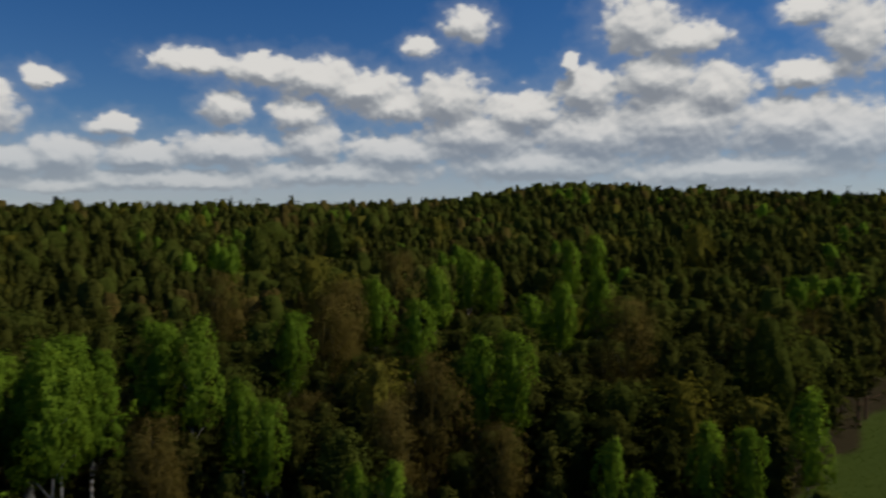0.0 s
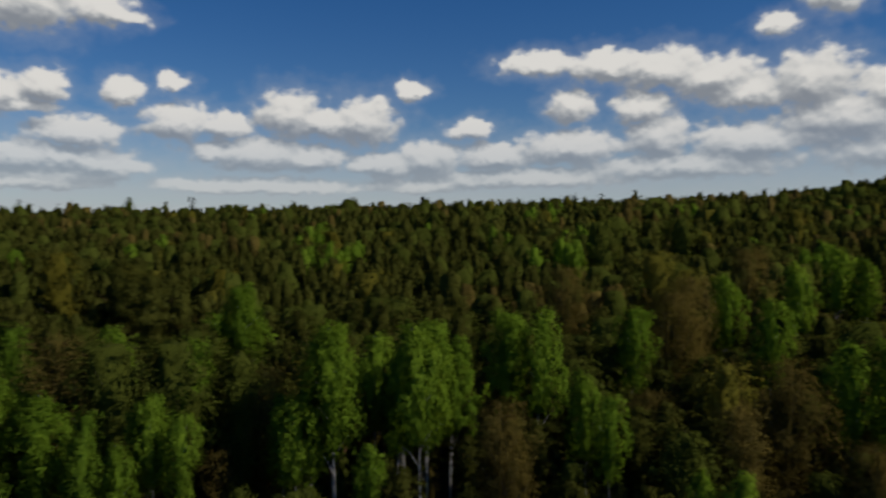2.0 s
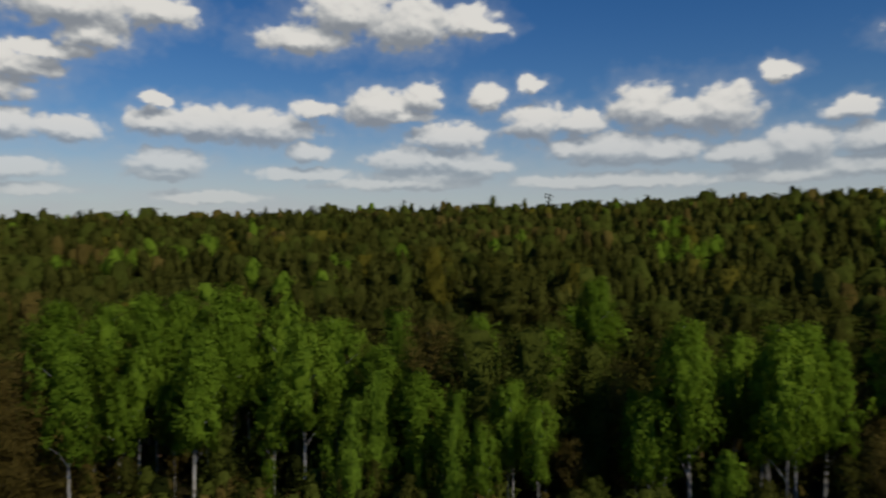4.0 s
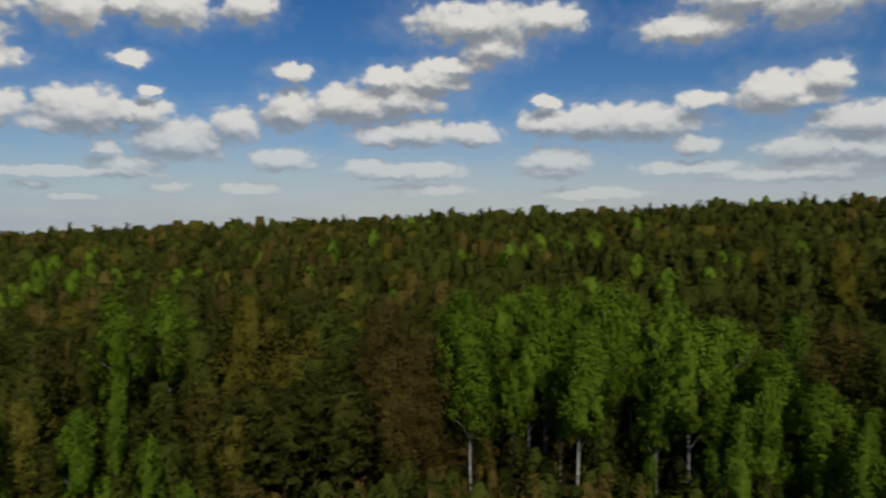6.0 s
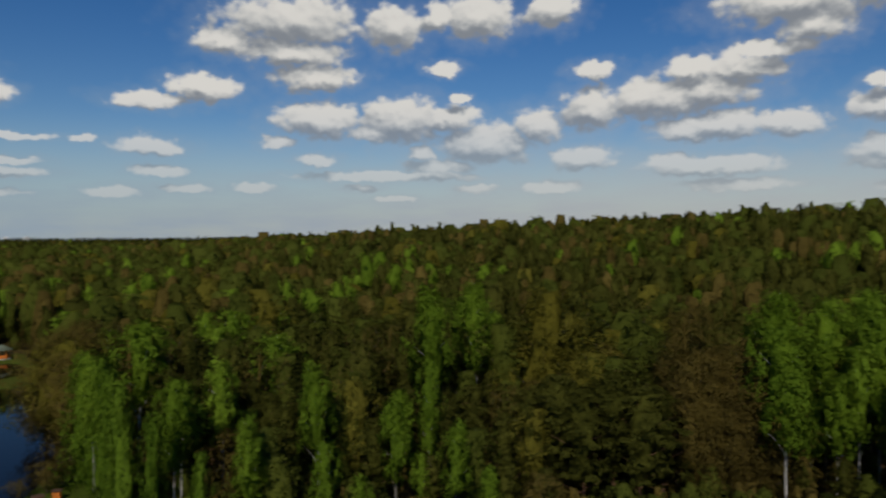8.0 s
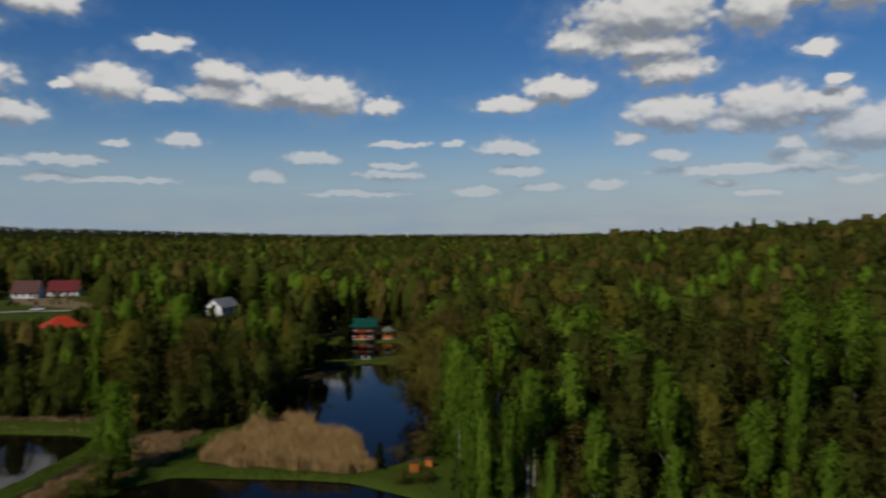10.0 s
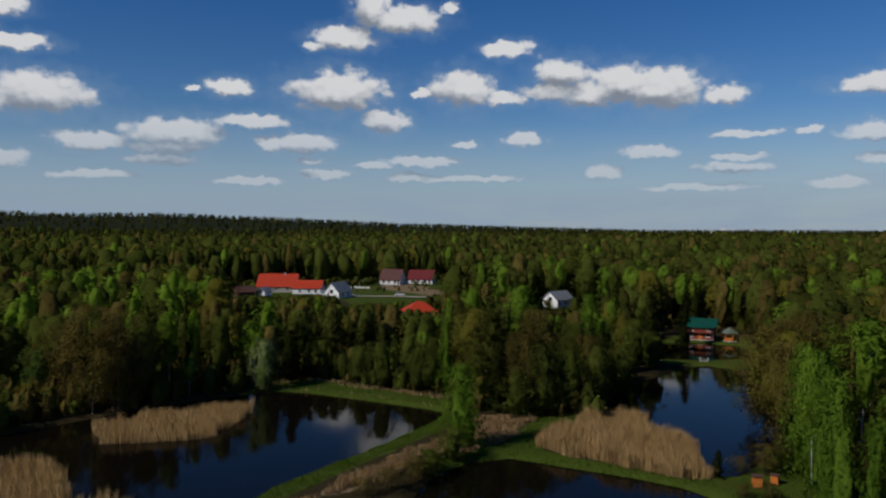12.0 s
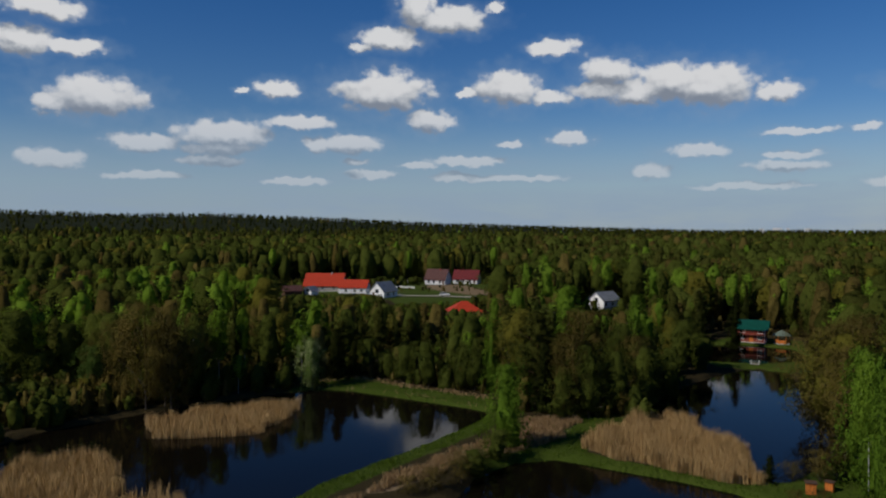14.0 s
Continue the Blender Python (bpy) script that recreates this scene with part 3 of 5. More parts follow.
def crown_profile(kind, q):
    """How wide the crown is at a part q of its height."""
    if kind == "spruce":
        return 1.05 - q
    if kind == "pine":
        return np.sqrt(np.clip(1 - (1.45 * q - 0.62) ** 2, 0.1, 1)) * np.clip((1.05 - q) / 0.3, 0.15, 1) ** 0.7
    if kind == "birch":
        return np.sqrt(np.clip(1 - (1.75 * q - 0.78) ** 2, 0.08, 1))
    if kind == "willow":
        return np.clip(1.08 - 0.75 * q ** 1.6, 0.2, 1)
    return np.sqrt(np.clip(1 - (1.6 * q - 0.66) ** 2, 0.1, 1))


def tree_shape(kind, seed, n, size, h=20.0, wood=True, rows=11, sides=12):
    """A tree of height h: its wood (trunk and limbs) and its crown, a lumpy dense heart with n leaf sprays on and about it."""
    r = np.random.RandomState(seed)
    lean = r.normal(0, 0.02, 2) * h
    zs = np.linspace(0, 1, 8)
    wob = np.cumsum(r.normal(0, 0.008 * h, (8, 2)), 0)
    wob[0] = 0
    axis = np.stack([lean[0] * zs ** 2 + wob[:, 0] * zs, lean[1] * zs ** 2 + wob[:, 1] * zs, zs * h * 0.97], 1)

    def at(u):
        return np.stack([np.interp(u, zs, axis[:, i]) for i in range(3)], -1)
    lo, width, lump, slim, droop, girth = CROWN[kind]
    bumps = [(r.normal(0, 1, 3) * (1.6, 1.6, 1.1) * f, r.uniform(0, 6.283), w) for f, w in ((1.0, 1.0), (1.0, 1.0), (1.8, 0.8), (1.8, 0.8), (3.2, 0.55), (3.2, 0.55), (3.2, 0.55))]

    def surface(th, q, out=1.0):
        """A point on the crown's skin at the bearing th and the part q of the crown's height."""
        w = crown_profile(kind, q)
        p = np.stack([np.cos(th) * w, np.sin(th) * w, (q - 0.5) * (1 - lo) / width], -1)
        swell = sum(np.sin(p @ k + ph) * a for k, ph, a in bumps) / 2.2
        if kind in ("pine", "spruce"):  # whorls of boughs, one above the other
            swell = swell * 0.7 + 0.95 * np.sin(q * 26 + 1.4 * np.sin(th + bumps[0][1]) + bumps[1][1])
            swell = swell * np.clip((1.0 - q) / 0.25, 0, 1)
        w = w * (1 + lump * swell) * out
        z = lo + (1 - lo) * np.clip(q + 0.05 * swell * np.clip(q, 0, 1), 0, 1.05)
        return at(z) + np.stack([np.cos(th) * w * width * h, np.sin(th) * w * width * h, np.zeros(np.shape(q))], -1)

    def skin_normal(th, q):
        e = 0.04
        a, b = surface(th + e * 2, q) - surface(th - e * 2, q), surface(th, np.minimum(q + e, 1.0)) - surface(th, np.maximum(q - e, 0.0))
        nrm = unit(np.cross(a, b))
        return unit(nrm * 0.8 + unit(surface(th, q) - at(np.full(np.shape(q), lo + (1 - lo) * 0.4))) * 0.5)
    # sprays in tufts on and under the skin
    m = int(np.clip(n // 9, 6, 90))
    qc = ((np.arange(m) + r.uniform(0, 1, m)) / m) ** 0.9
    tc = np.arange(m) * 2.39996 + r.uniform(-0.5, 0.5, m)
    tuft = surface(tc, qc, r.uniform(0.35, 1.1, m) if kind in ("brown", "twigs") else r.uniform(0.66, 1.12, m))
    spread = width * h * (90 / m) ** 0.22 * r.uniform(0.13, 0.3, (m, 1)) * np.array([[1.0, 1.0, 0.5 if kind == "pine" else 1.5 if droop > 0.7 or kind == "brown" else 1.0]])
    k = r.randint(0, m, n)
    off = r.normal(0, 0.62, (n, 3))
    off /= np.maximum(np.linalg.norm(off, axis=1, keepdims=True), 1.0) ** 0.6
    pos = tuft[k] + off * spread[k]
    pos[:, 2] = np.clip(pos[:, 2], 0.02 * h, h * (1 - 0.06 * r.uniform(0, 1, n)))
    skin = unit(skin_normal(tc, qc)[k] + off * 0.35)
    nrm = unit(skin + r.normal(0, 0.5, (n, 3)) + np.array([0, 0, 0.2]))
    t = r.normal(0, 1, (n, 3)) + np.array([0, 0, -droop])
    t = unit(t - nrm * (t * nrm).sum(1)[:, None])
    b = np.cross(nrm, t)
    shade = unit(skin + r.normal(0, 0.15, (n, 3)) + np.array([0, 0, 0.1]))
    sz = size * r.uniform(0.6, 1.35, (n, 1))
    v = np.stack([pos - t * sz * 0.5 - b * sz * slim * 0.5, pos - t * sz * 0.4 + b * sz * slim * 0.5, pos + t * sz * 0.6 + b * sz * slim * r.uniform(-0.4, 0.4, (n, 1))], 1)
    # the heart
    qs, an = np.linspace(0.03, 0.96, rows), np.arange(sides) * 2 * math.pi / sides
    gq, ga = np.meshgrid(qs, an, indexing="ij")
    ga = ga + 0.4 * np.arange(rows)[:, None] + r.uniform(-0.15, 0.15, ga.shape)
    fill = 0.04 if kind in ("brown", "twigs") and n > 400 else 0.4 if kind in ("brown", "twigs") and n > 40 else 0.34 if n > 400 and kind == "birch" else 0.45 if n > 400 else 0.55 if n > 100 else 0.64 if n > 30 else 0.78 if n > 10 else 0.92
    ring = surface(ga.ravel(), gq.ravel(), fill * r.uniform(0.88, 1.1, gq.size))
    hv = np.concatenate([ring, [at(1.0 - 0.02 * (1 - lo))], [at(lo)]])
    hn = np.concatenate([skin_normal(ga.ravel(), gq.ravel()), [(0, 0, 1)], [(0, 0, -1)]])
    i = np.arange((rows - 1) * sides)
    a0, b0 = i, i // sides * sides + (i + 1) % sides
    top, k = (rows - 1) * sides, np.arange(sides)
    hf = np.concatenate([np.stack([a0, b0, a0 + sides], 1), np.stack([b0, b0 + sides, a0 + sides], 1),
                         np.stack([top + k, top + (k + 1) % sides, np.full(sides, rows * sides)], 1), np.stack([(k + 1) % sides, k, np.full(sides, rows * sides + 1)], 1)])
    crown = (*join([(v.reshape(-1, 3), np.arange(n * 3).reshape(-1, 3)), (hv, hf)]), np.concatenate([np.repeat(shade, 3, axis=0), hn * 2.0]))
    woods = None
    if wood:
        pieces = [tube(axis, girth * h * np.array([1.25, 1.0, 0.88, 0.74, 0.58, 0.42, 0.26, 0.08]), 6)]
        limbs = 9 if kind == "birch" else 16
        for i in range(limbs):
            qi = (i + r.uniform(0, 1)) / limbs
            end = surface(np.array([i * 2.39996]), np.array([qi]), 0.7 if kind == "birch" else 0.92)[0]
            p0 = at(max(lo + (1 - lo) * qi - (0.12 if kind in ("pine", "spruce", "birch") else 0.26), 0.08))
            mid = (p0 + end) / 2 + np.array([0, 0, -0.012 * h if kind in ("pine", "spruce") else 0.012 * h])
            t0 = girth * h * 0.34 * (1.1 - qi)
            pieces.append(tube([p0, mid, end], [t0 + 0.015, t0 * 0.6 + 0.012, 0.012], 3))
        for i in range(5 if kind == "pine" else 0):
            an, ln = r.uniform(0, 6.283), h * r.uniform(0.03, 0.08)
            p0 = at(r.uniform(0.2, lo + 0.08))
            pieces.append(tube([p0, p0 + np.array([math.cos(an) * ln, math.sin(an) * ln, ln * 0.25])], [0.04, 0.015], 3))
        woods = join(pieces)
    return woods, crown


def mesh_of(name, v, f, mats, index=None, tone=None, shade=None):
    me = bpy.data.meshes.new(name)
    f = np.asarray(f, np.int32)
    me.vertices.add(len(v))
    me.vertices.foreach_set("co", np.asarray(v, np.float32).ravel())
    me.loops.add(f.size)
    me.loops.foreach_set("vertex_index", f.ravel())
    me.polygons.add(len(f))
    me.polygons.foreach_set("loop_start", np.arange(0, f.size, 3, dtype=np.int32))
    for m in mats:
        me.materials.append(m)
    if index is not None:
        me.polygons.foreach_set("material_index", np.asarray(index, np.int32))
    me.update(calc_edges=True)
    if tone is not None:
        me.attributes.new("tone", "FLOAT", "POINT").data.foreach_set("value", np.asarray(tone, np.float32))
    if shade is not None:
        me.attributes.new("spray_normal", "FLOAT_VECTOR", "POINT").data.foreach_set("vector", np.asarray(shade, np.float32).ravel())
    return me


KINDS = ("birch", "pale", "olive", "pine", "spruce", "brown", "blossom", "willow")
TREE_NAME = {"birch": "birch_tree", "pale": "budding_tree", "olive": "alder_tree", "pine": "pine_tree", "spruce": "spruce_tree", "brown": "bare_tree", "blossom": "blossom_shrub", "willow": "willow_tree"}
TREE_LABEL = {"birch": "tall birch in fresh green leaf with a white trunk", "pale": "tall tree with pale yellow-green opening buds",
              "olive": "broad alder in young olive-green leaf", "pine": "Scots pine with dark green crown and reddish bare trunk",
              "spruce": "dark green conical spruce", "brown": "nearly bare deciduous tree with reddish-brown budding twigs",
              "blossom": "round shrub covered in white blossom by the pond",
              "willow": "bushy tree in fresh green leaf down to the ground"}
TREE_KIND = {"birch": "birch", "pale": "tree", "olive": "alder", "pine": "pine", "spruce": "spruce", "brown": "tree", "blossom": "shrub", "willow": "willow"}
HERO_SIZE = {"birch": 0.41, "pale": 0.4, "olive": 0.44, "pine": 0.48, "spruce": 0.5, "brown": 0.85, "blossom": 0.5, "willow": 0.46}
prototypes = {}


def single_tree(kind, x, y, h, wide=1.0, variant=None, plain=False):
    """A tree of its own, with trunk and crown as parts."""
    v = (int(abs(x) * 7 + abs(y) * 13) % 4) if variant is None else variant
    turn = (x * 37.7 + y * 17.3) % 360
    m = pose(x, y, float(land(x, y)) - 0.15, 0, 0, turn)
    s = h / 20.0
    far = math.hypot(x, y) > 170
    key = (kind, v % 2 if far else v, far, plain)
    if key not in prototypes:
        wood, crown = tree_shape(kind, 100 + 10 * KINDS.index(kind) + v, int((1100 if far else 2000 if plain else 3600) * (1.3 if kind == "brown" else 1.0)), HERO_SIZE[kind] * (2.2 if far else 1.75 if plain else 1.35))
        prototypes[key] = (mesh_of("trunk", *wood, [BARK[kind]]), mesh_of("crown", crown[0], crown[1], [LEAF[kind]], shade=crown[2]))
    root = new(TREE_NAME[kind])
    wide = wide * (0.88 if kind in ("birch", "willow") else 1.0)
    root.matrix_basis = m @ Matrix.Diagonal((s * wide, s * wide, s, 1))
    for name, me in zip(("trunk", "crown"), prototypes[key]):
        ob = new(name, me)
        ob.parent = root
    return tagged(root, TREE_LABEL[kind], TREE_KIND[kind], "trees of the wood")


def spot(a, d):
    return -d * math.sin(radians(a)), d * math.cos(radians(a))


HERO_ROWS = []
HERO_ROWS.append((((-25.8, 79, 16.4, 0.88), (-22.1, 73, 13.6, 0.88), (-19.2, 73, 13.8, 0.88), (-14.5, 65, 11.1, 0.88), (-12.3, 70, 12.6, 0.88), (-11.5, 143, 22.0, 1.00), (-11.3, 220, 24.0, 1.00), (-9.6, 194, 24.0, 1.00), (-8.8, 134, 21.0, 1.00), (-5.2, 88, 20.0, 1.00), (-3.7, 175, 22.0, 1.00), (-3.0, 88, 20.0, 1.00), (-1.8, 177, 24.0, 1.00), (0.4, 154, 23.0, 1.00), (2.1, 112, 21.0, 1.00), (4.1, 66, 11.3, 0.88), (5.1, 135, 22.0, 1.00), (6.7, 66, 11.1, 0.88), (11.6, 108, 20.0, 1.00), (13.3, 76, 15.0, 0.88), (14.9, 80, 16.7, 0.88), (18.5, 90, 22.0, 1.00), (20.9, 91, 21.0, 1.00), (25.1, 85, 19.5, 1.00),), "birch"))
HERO_ROWS.append((((25.2, 85, 19.5, 1.00), (26.9, 80, 22.0, 1.00), (27.2, 93, 20.0, 1.00), (27.4, 76, 22.0, 1.00), (28.6, 83, 18.1, 0.88), (28.9, 82, 18.0, 0.88), (29.2, 82, 17.5, 0.88), (30.9, 86, 19.7, 1.00), (31.5, 68, 11.9, 0.88), (31.6, 68, 12.0, 0.88), (33.8, 75, 22.0, 1.00), (34.0, 79, 22.0, 1.00), (35.6, 77, 15.3, 0.88), (36.7, 75, 14.6, 1.23), (37.7, 76, 15.0, 0.88), (40.7, 121, 22.0, 1.00), (40.8, 125, 22.0, 1.00), (44.3, 84, 20.0, 1.00), (44.9, 74, 14.1, 0.88), (46.8, 78, 15.5, 0.88), (47.2, 77, 15.2, 0.88), (48.9, 71, 12.7, 0.88), (49.8, 98, 20.0, 1.00), (53.6, 79, 16.1, 1.32),), "birch"))
HERO_ROWS.append((((57.1, 83, 18.4, 1.23), (60.1, 86, 21.0, 1.20), (62.6, 83, 21.0, 1.20), (64.8, 84, 16.0, 1.06), (65.2, 84, 6.0, 1.06), (66.6, 99, 22.0, 1.20), (68.5, 97, 24.0, 1.20), (70.5, 85, 19.2, 1.20), (70.6, 84, 17.6, 1.06), (71.7, 102, 23.0, 1.20), (71.8, 90, 13.7, 1.06), (75.3, 96, 13.7, 1.06), (75.5, 89, 14.7, 1.06), (77.0, 91, 11.5, 1.06), (78.6, 81, 21.0, 1.20), (64.2, 97, 22.0, 1.00), (67.6, 93, 20.0, 1.00), (69.6, 92, 20.0, 1.00), (73.0, 95, 22.0, 1.00), (74.2, 90, 18.0, 1.00), (76.2, 99, 22.0, 1.00), (73.5, 104, 23.0, 1.00), (78.7, 98, 23.0, 1.20), (99.8, 63, 10.5, 0.88), (100.6, 109, 23.0, 1.00), (102.4, 70, 12.6, 0.88), (103.8, 100, 23.0, 1.00), (104.4, 79, 16.3, 0.62), (106.9, 73, 13.7, 0.88), (109.4, 62, 10.2, 0.88), (112.2, 67, 11.5, 0.88),), "birch"))
HERO_ROWS.append((((112.7, 80, 16.7, 0.88), (117.7, 71, 12.9, 0.88), (123.1, 78, 15.9, 0.88), (128.3, 95, 16.2, 0.80), (172.8, 148, 14.6, 0.80), (174.7, 138, 15.5, 0.80),), "birch"))
HERO_ROWS.append((((51.5, 72, 13.4, 0.88), (51.5, 76, 14.6, 0.79), (54.0, 79, 16.0, 0.88), (54.9, 93, 21.0, 0.95), (57.3, 80, 16.7, 0.88), (59.2, 75, 14.4, 0.84), (60.9, 84, 12.8, 0.79), (65.3, 84, 5.6, 0.97), (117.5, 72, 13.4, 0.62), (121.6, 67, 11.4, 0.57), (124.4, 73, 13.8, 0.57), (126.4, 79, 16.3, 0.62), (127.3, 82, 17.6, 0.66), (127.7, 96, 14.3, 1.20), (128.7, 99, 16.3, 1.10), (143.5, 169, 15.2, 1.15), (153.0, 100, 11.7, 1.50), (154.3, 134, 13.2, 0.75),), "willow"))
HERO_ROWS.append((((-18.5, 261, 24.0, 1.00), (0.8, 330, 24.0, 1.00), (9.8, 163, 23.0, 1.20), (52.7, 183, 23.0, 1.00), (95.5, 105, 22.0, 1.00), (130.4, 112, 16.6, 1.20), (152.2, 130, 16.2, 1.10),), "pale"))
HERO_ROWS.append((((-23.7, 109, 20.0, 1.00), (8.1, 267, 24.0, 1.00), (13.7, 238, 24.0, 1.00), (40.7, 84, 18.7, 0.88), (44.8, 84, 20.0, 1.00), (49.3, 86, 19.7, 1.00), (41.8, 500, 21.0, 0.50), (48.3, 500, 26.5, 0.55), (140.6, 157, 11.4, 1.20), (144.6, 262, 6.5, 1.30), (146.6, 266, 5.2, 1.50), (147.2, 258, 6.5, 1.20), (141.1, 136, 10.3, 1.00), (142.7, 128, 10.8, 1.10), (144.8, 122, 10.6, 1.10), (145.1, 133, 13.8, 1.20), (147.0, 118, 11.9, 1.10), (148.8, 116, 8.5, 1.20), (151.7, 124, 11.7, 1.10), (153.9, 95, 4.0, 2.00), (155.2, 90, 3.6, 2.20), (155.6, 135, 10.1, 1.00), (156.6, 136, 8.2, 1.00), (159.1, 138, 8.8, 1.10),), "olive"))
HERO_ROWS.append((((161.2, 143, 7.5, 1.20), (162.1, 146, 5.3, 1.20), (163.8, 150, 7.6, 1.20), (171.2, 147, 13.2, 1.00), (176.9, 137, 13.7, 1.20), (181.2, 146, 15.2, 1.20), (184.6, 150, 13.2, 1.20), (186.7, 147, 8.6, 1.30), (187.6, 149, 15.7, 1.20),), "olive"))
HERO_ROWS.append((((-13.7, 115, 21.0, 1.00), (-4.1, 72, 13.2, 0.88), (1.1, 83, 18.2, 0.88), (3.6, 181, 23.0, 1.00), (4.1, 76, 14.7, 0.88), (7.9, 129, 22.0, 1.00), (9.1, 119, 21.0, 1.00), (16.6, 144, 22.0, 1.00), (20.8, 70, 12.4, 0.70), (21.4, 75, 14.5, 0.88), (38.5, 81, 17.1, 0.62), (52.7, 90, 20.0, 1.00), (79.8, 84, 9.6, 1.06), (80.9, 84, 13.7, 1.06), (81.1, 84, 18.1, 1.06), (82.7, 84, 16.2, 0.88), (83.0, 84, 17.4, 0.88), (84.4, 84, 18.0, 0.88), (85.0, 93, 21.0, 1.00), (85.0, 84, 14.3, 0.88), (129.0, 120, 17.9, 1.20), (129.4, 114, 17.4, 1.32), (129.7, 108, 15.1, 1.20),), "brown"))
HERO_ROWS.append((((131.1, 122, 12.6, 1.14), (131.2, 124, 16.0, 1.10), (143.7, 132, 11.6, 1.10), (147.5, 132, 15.7, 1.20), (148.2, 118, 13.6, 1.00), (156.6, 86.5, 3.2, 2.20), (131.2, 97, 4.0, 1.80), (132.9, 96.5, 2.5, 2.00), (130.2, 99, 5.0, 1.50), (132.6, 87.5, 1.8, 2.20), (130.9, 88, 2.2, 2.20), (158.8, 83.5, 2.9, 2.20), (160.6, 82, 2.4, 2.00), (178.0, 131, 17.3, 1.10), (178.4, 132, 13.5, 1.00), (179.7, 131, 17.9, 1.00), (181.4, 141, 13.7, 1.00),), "brown"))
HERO_ROWS.append((((27.2, 484, 23.0, 1.00), (134.4, 94, 3.6, 1.60), (136.8, 198, 15.6, 1.00), (166.0, 144, 10.5, 1.50), (164.9, 148, 7.5, 1.40), (139.1, 184, 16.4, 1.00), (150.5, 117, 11.9, 1.00),), "spruce"))
HERO_ROWS.append((((46.8, 138, 22.0, 1.00), (48.9, 163, 23.0, 1.00), (75.0, 84, 7.6, 1.06), (86.9, 80, 14.0, 1.20), (88.6, 78, 15.0, 1.20), (90.5, 80, 16.0, 1.20), (92.6, 77, 14.5, 1.20), (94.6, 80, 15.5, 1.20), (149.2, 121, 13.1, 1.00), (150.5, 121, 16.8, 1.20), (159.1, 163, 9.2, 1.00), (160.4, 166, 10.0, 1.00), (161.6, 163, 9.8, 1.00), (162.9, 160, 10.8, 1.00), (164.2, 163, 9.8, 1.00), (165.9, 157, 10.6, 1.00),), "pine"))
HERO_ROWS.append((((167.9, 140, 10.2, 0.75), (182.9, 143, 9.4, 0.95), (188.5, 150, 6.9, 1.20),), "blossom"))

taken = []


def place(rows, kind):
    for a, d, h, w in rows:
        x, y = spot(a, d)
        single_tree(kind, x, y, h, w)
        taken.append((x, y, a, d, float(land(x, y)) + 0.42 * h - EYE, 0.13 * h * w + 2.2))


for rows, kind in HERO_ROWS:
    place(rows, kind)


# ---- the forest as a whole ----
CLEAR = [(ring, 3.0) for ring in PONDS] + [(ring, 1.0) for ring in MEADOW[:6]]
NEAR_AZ = (-75, -40, -28, -24.5, 46, 56, 62, 84, 92, 96, 112, 122, 127, 129)
NEAR_D = (62, 62, 70, 62, 60, 68, 86, 86, 70, 62, 62, 68, 78, 100)


HOUSES = ((166.9, 352, 14), (164.75, 337, 11), (162.55, 316, 9), (163.5, 322, 6), (169.4, 327, 7), (168.0, 329, 6), (158.4, 388, 11), (156.2, 396, 12), (156.4, 236, 8),
          (145.7, 280, 9), (181.0, 255, 7), (189.0, 205, 8), (135.6, 211, 8), (133.7, 209, 5))  # heading, distance, room


def forest_spots(lo, hi, gap, seed, a0=-37.0, a1=196.0, near=0.0):
    """Jittered spots between two distances, thinned where ponds, meadows and houses lie open."""
    r = np.random.RandomState(seed)
    xs, ys = [], []
    d = lo
    while d < hi:
        n = int(radians(a1 - a0) * d / gap)
        a = np.radians(a0 + (a1 - a0) * (np.arange(n) + r.uniform(-0.42, 0.42, n) + 0.5) / n)
        dd = d + r.uniform(-0.45, 0.45, n) * gap
        xs.append(-dd * np.sin(a))
        ys.append(dd * np.cos(a))
        d += gap
    x, y = np.concatenate(xs), np.concatenate(ys)
    a, d = heading(x, y), np.hypot(x, y)
    keep = d > np.where(a < 129, np.interp(a, NEAR_AZ, NEAR_D) - near, 95)
    for ha, hd, room in HOUSES:
        keep &= np.hypot(x + hd * math.sin(radians(ha)), y - hd * math.cos(radians(ha))) > room
    keep &= ~((a > 155.3) & (a < 162.6) & (d > 285) & (d < 330))
    for ring, margin in CLEAR:
        keep &= ring_distance(x, y, ring) > margin
    crest = np.where(a < -3, 830.0, np.where(a < 6, 800 - (a + 3) / 9 * 260 + 30, 570.0))
    keep &= (a > 106) | (d < crest)
    keep &= ~((a < -27.0) & (a > -40) & (d < 98 - (a + 27) * 9))
    keep &= ~((a > 128.5) & (d < 112) & (a < 170))
    keep &= ~((a > 153.5) & (d < 143) & (a < 170))
    keep &= ~((a > 170) & (d < 132))
    keep &= ~((a > 131.8) & (a < 139.0) & (d < 222))
    for tx, ty, *rest in (taken if hi < 400 else ()):
        keep &= np.hypot(x - tx, y - ty) > 2.6
    return x[keep], y[keep], r


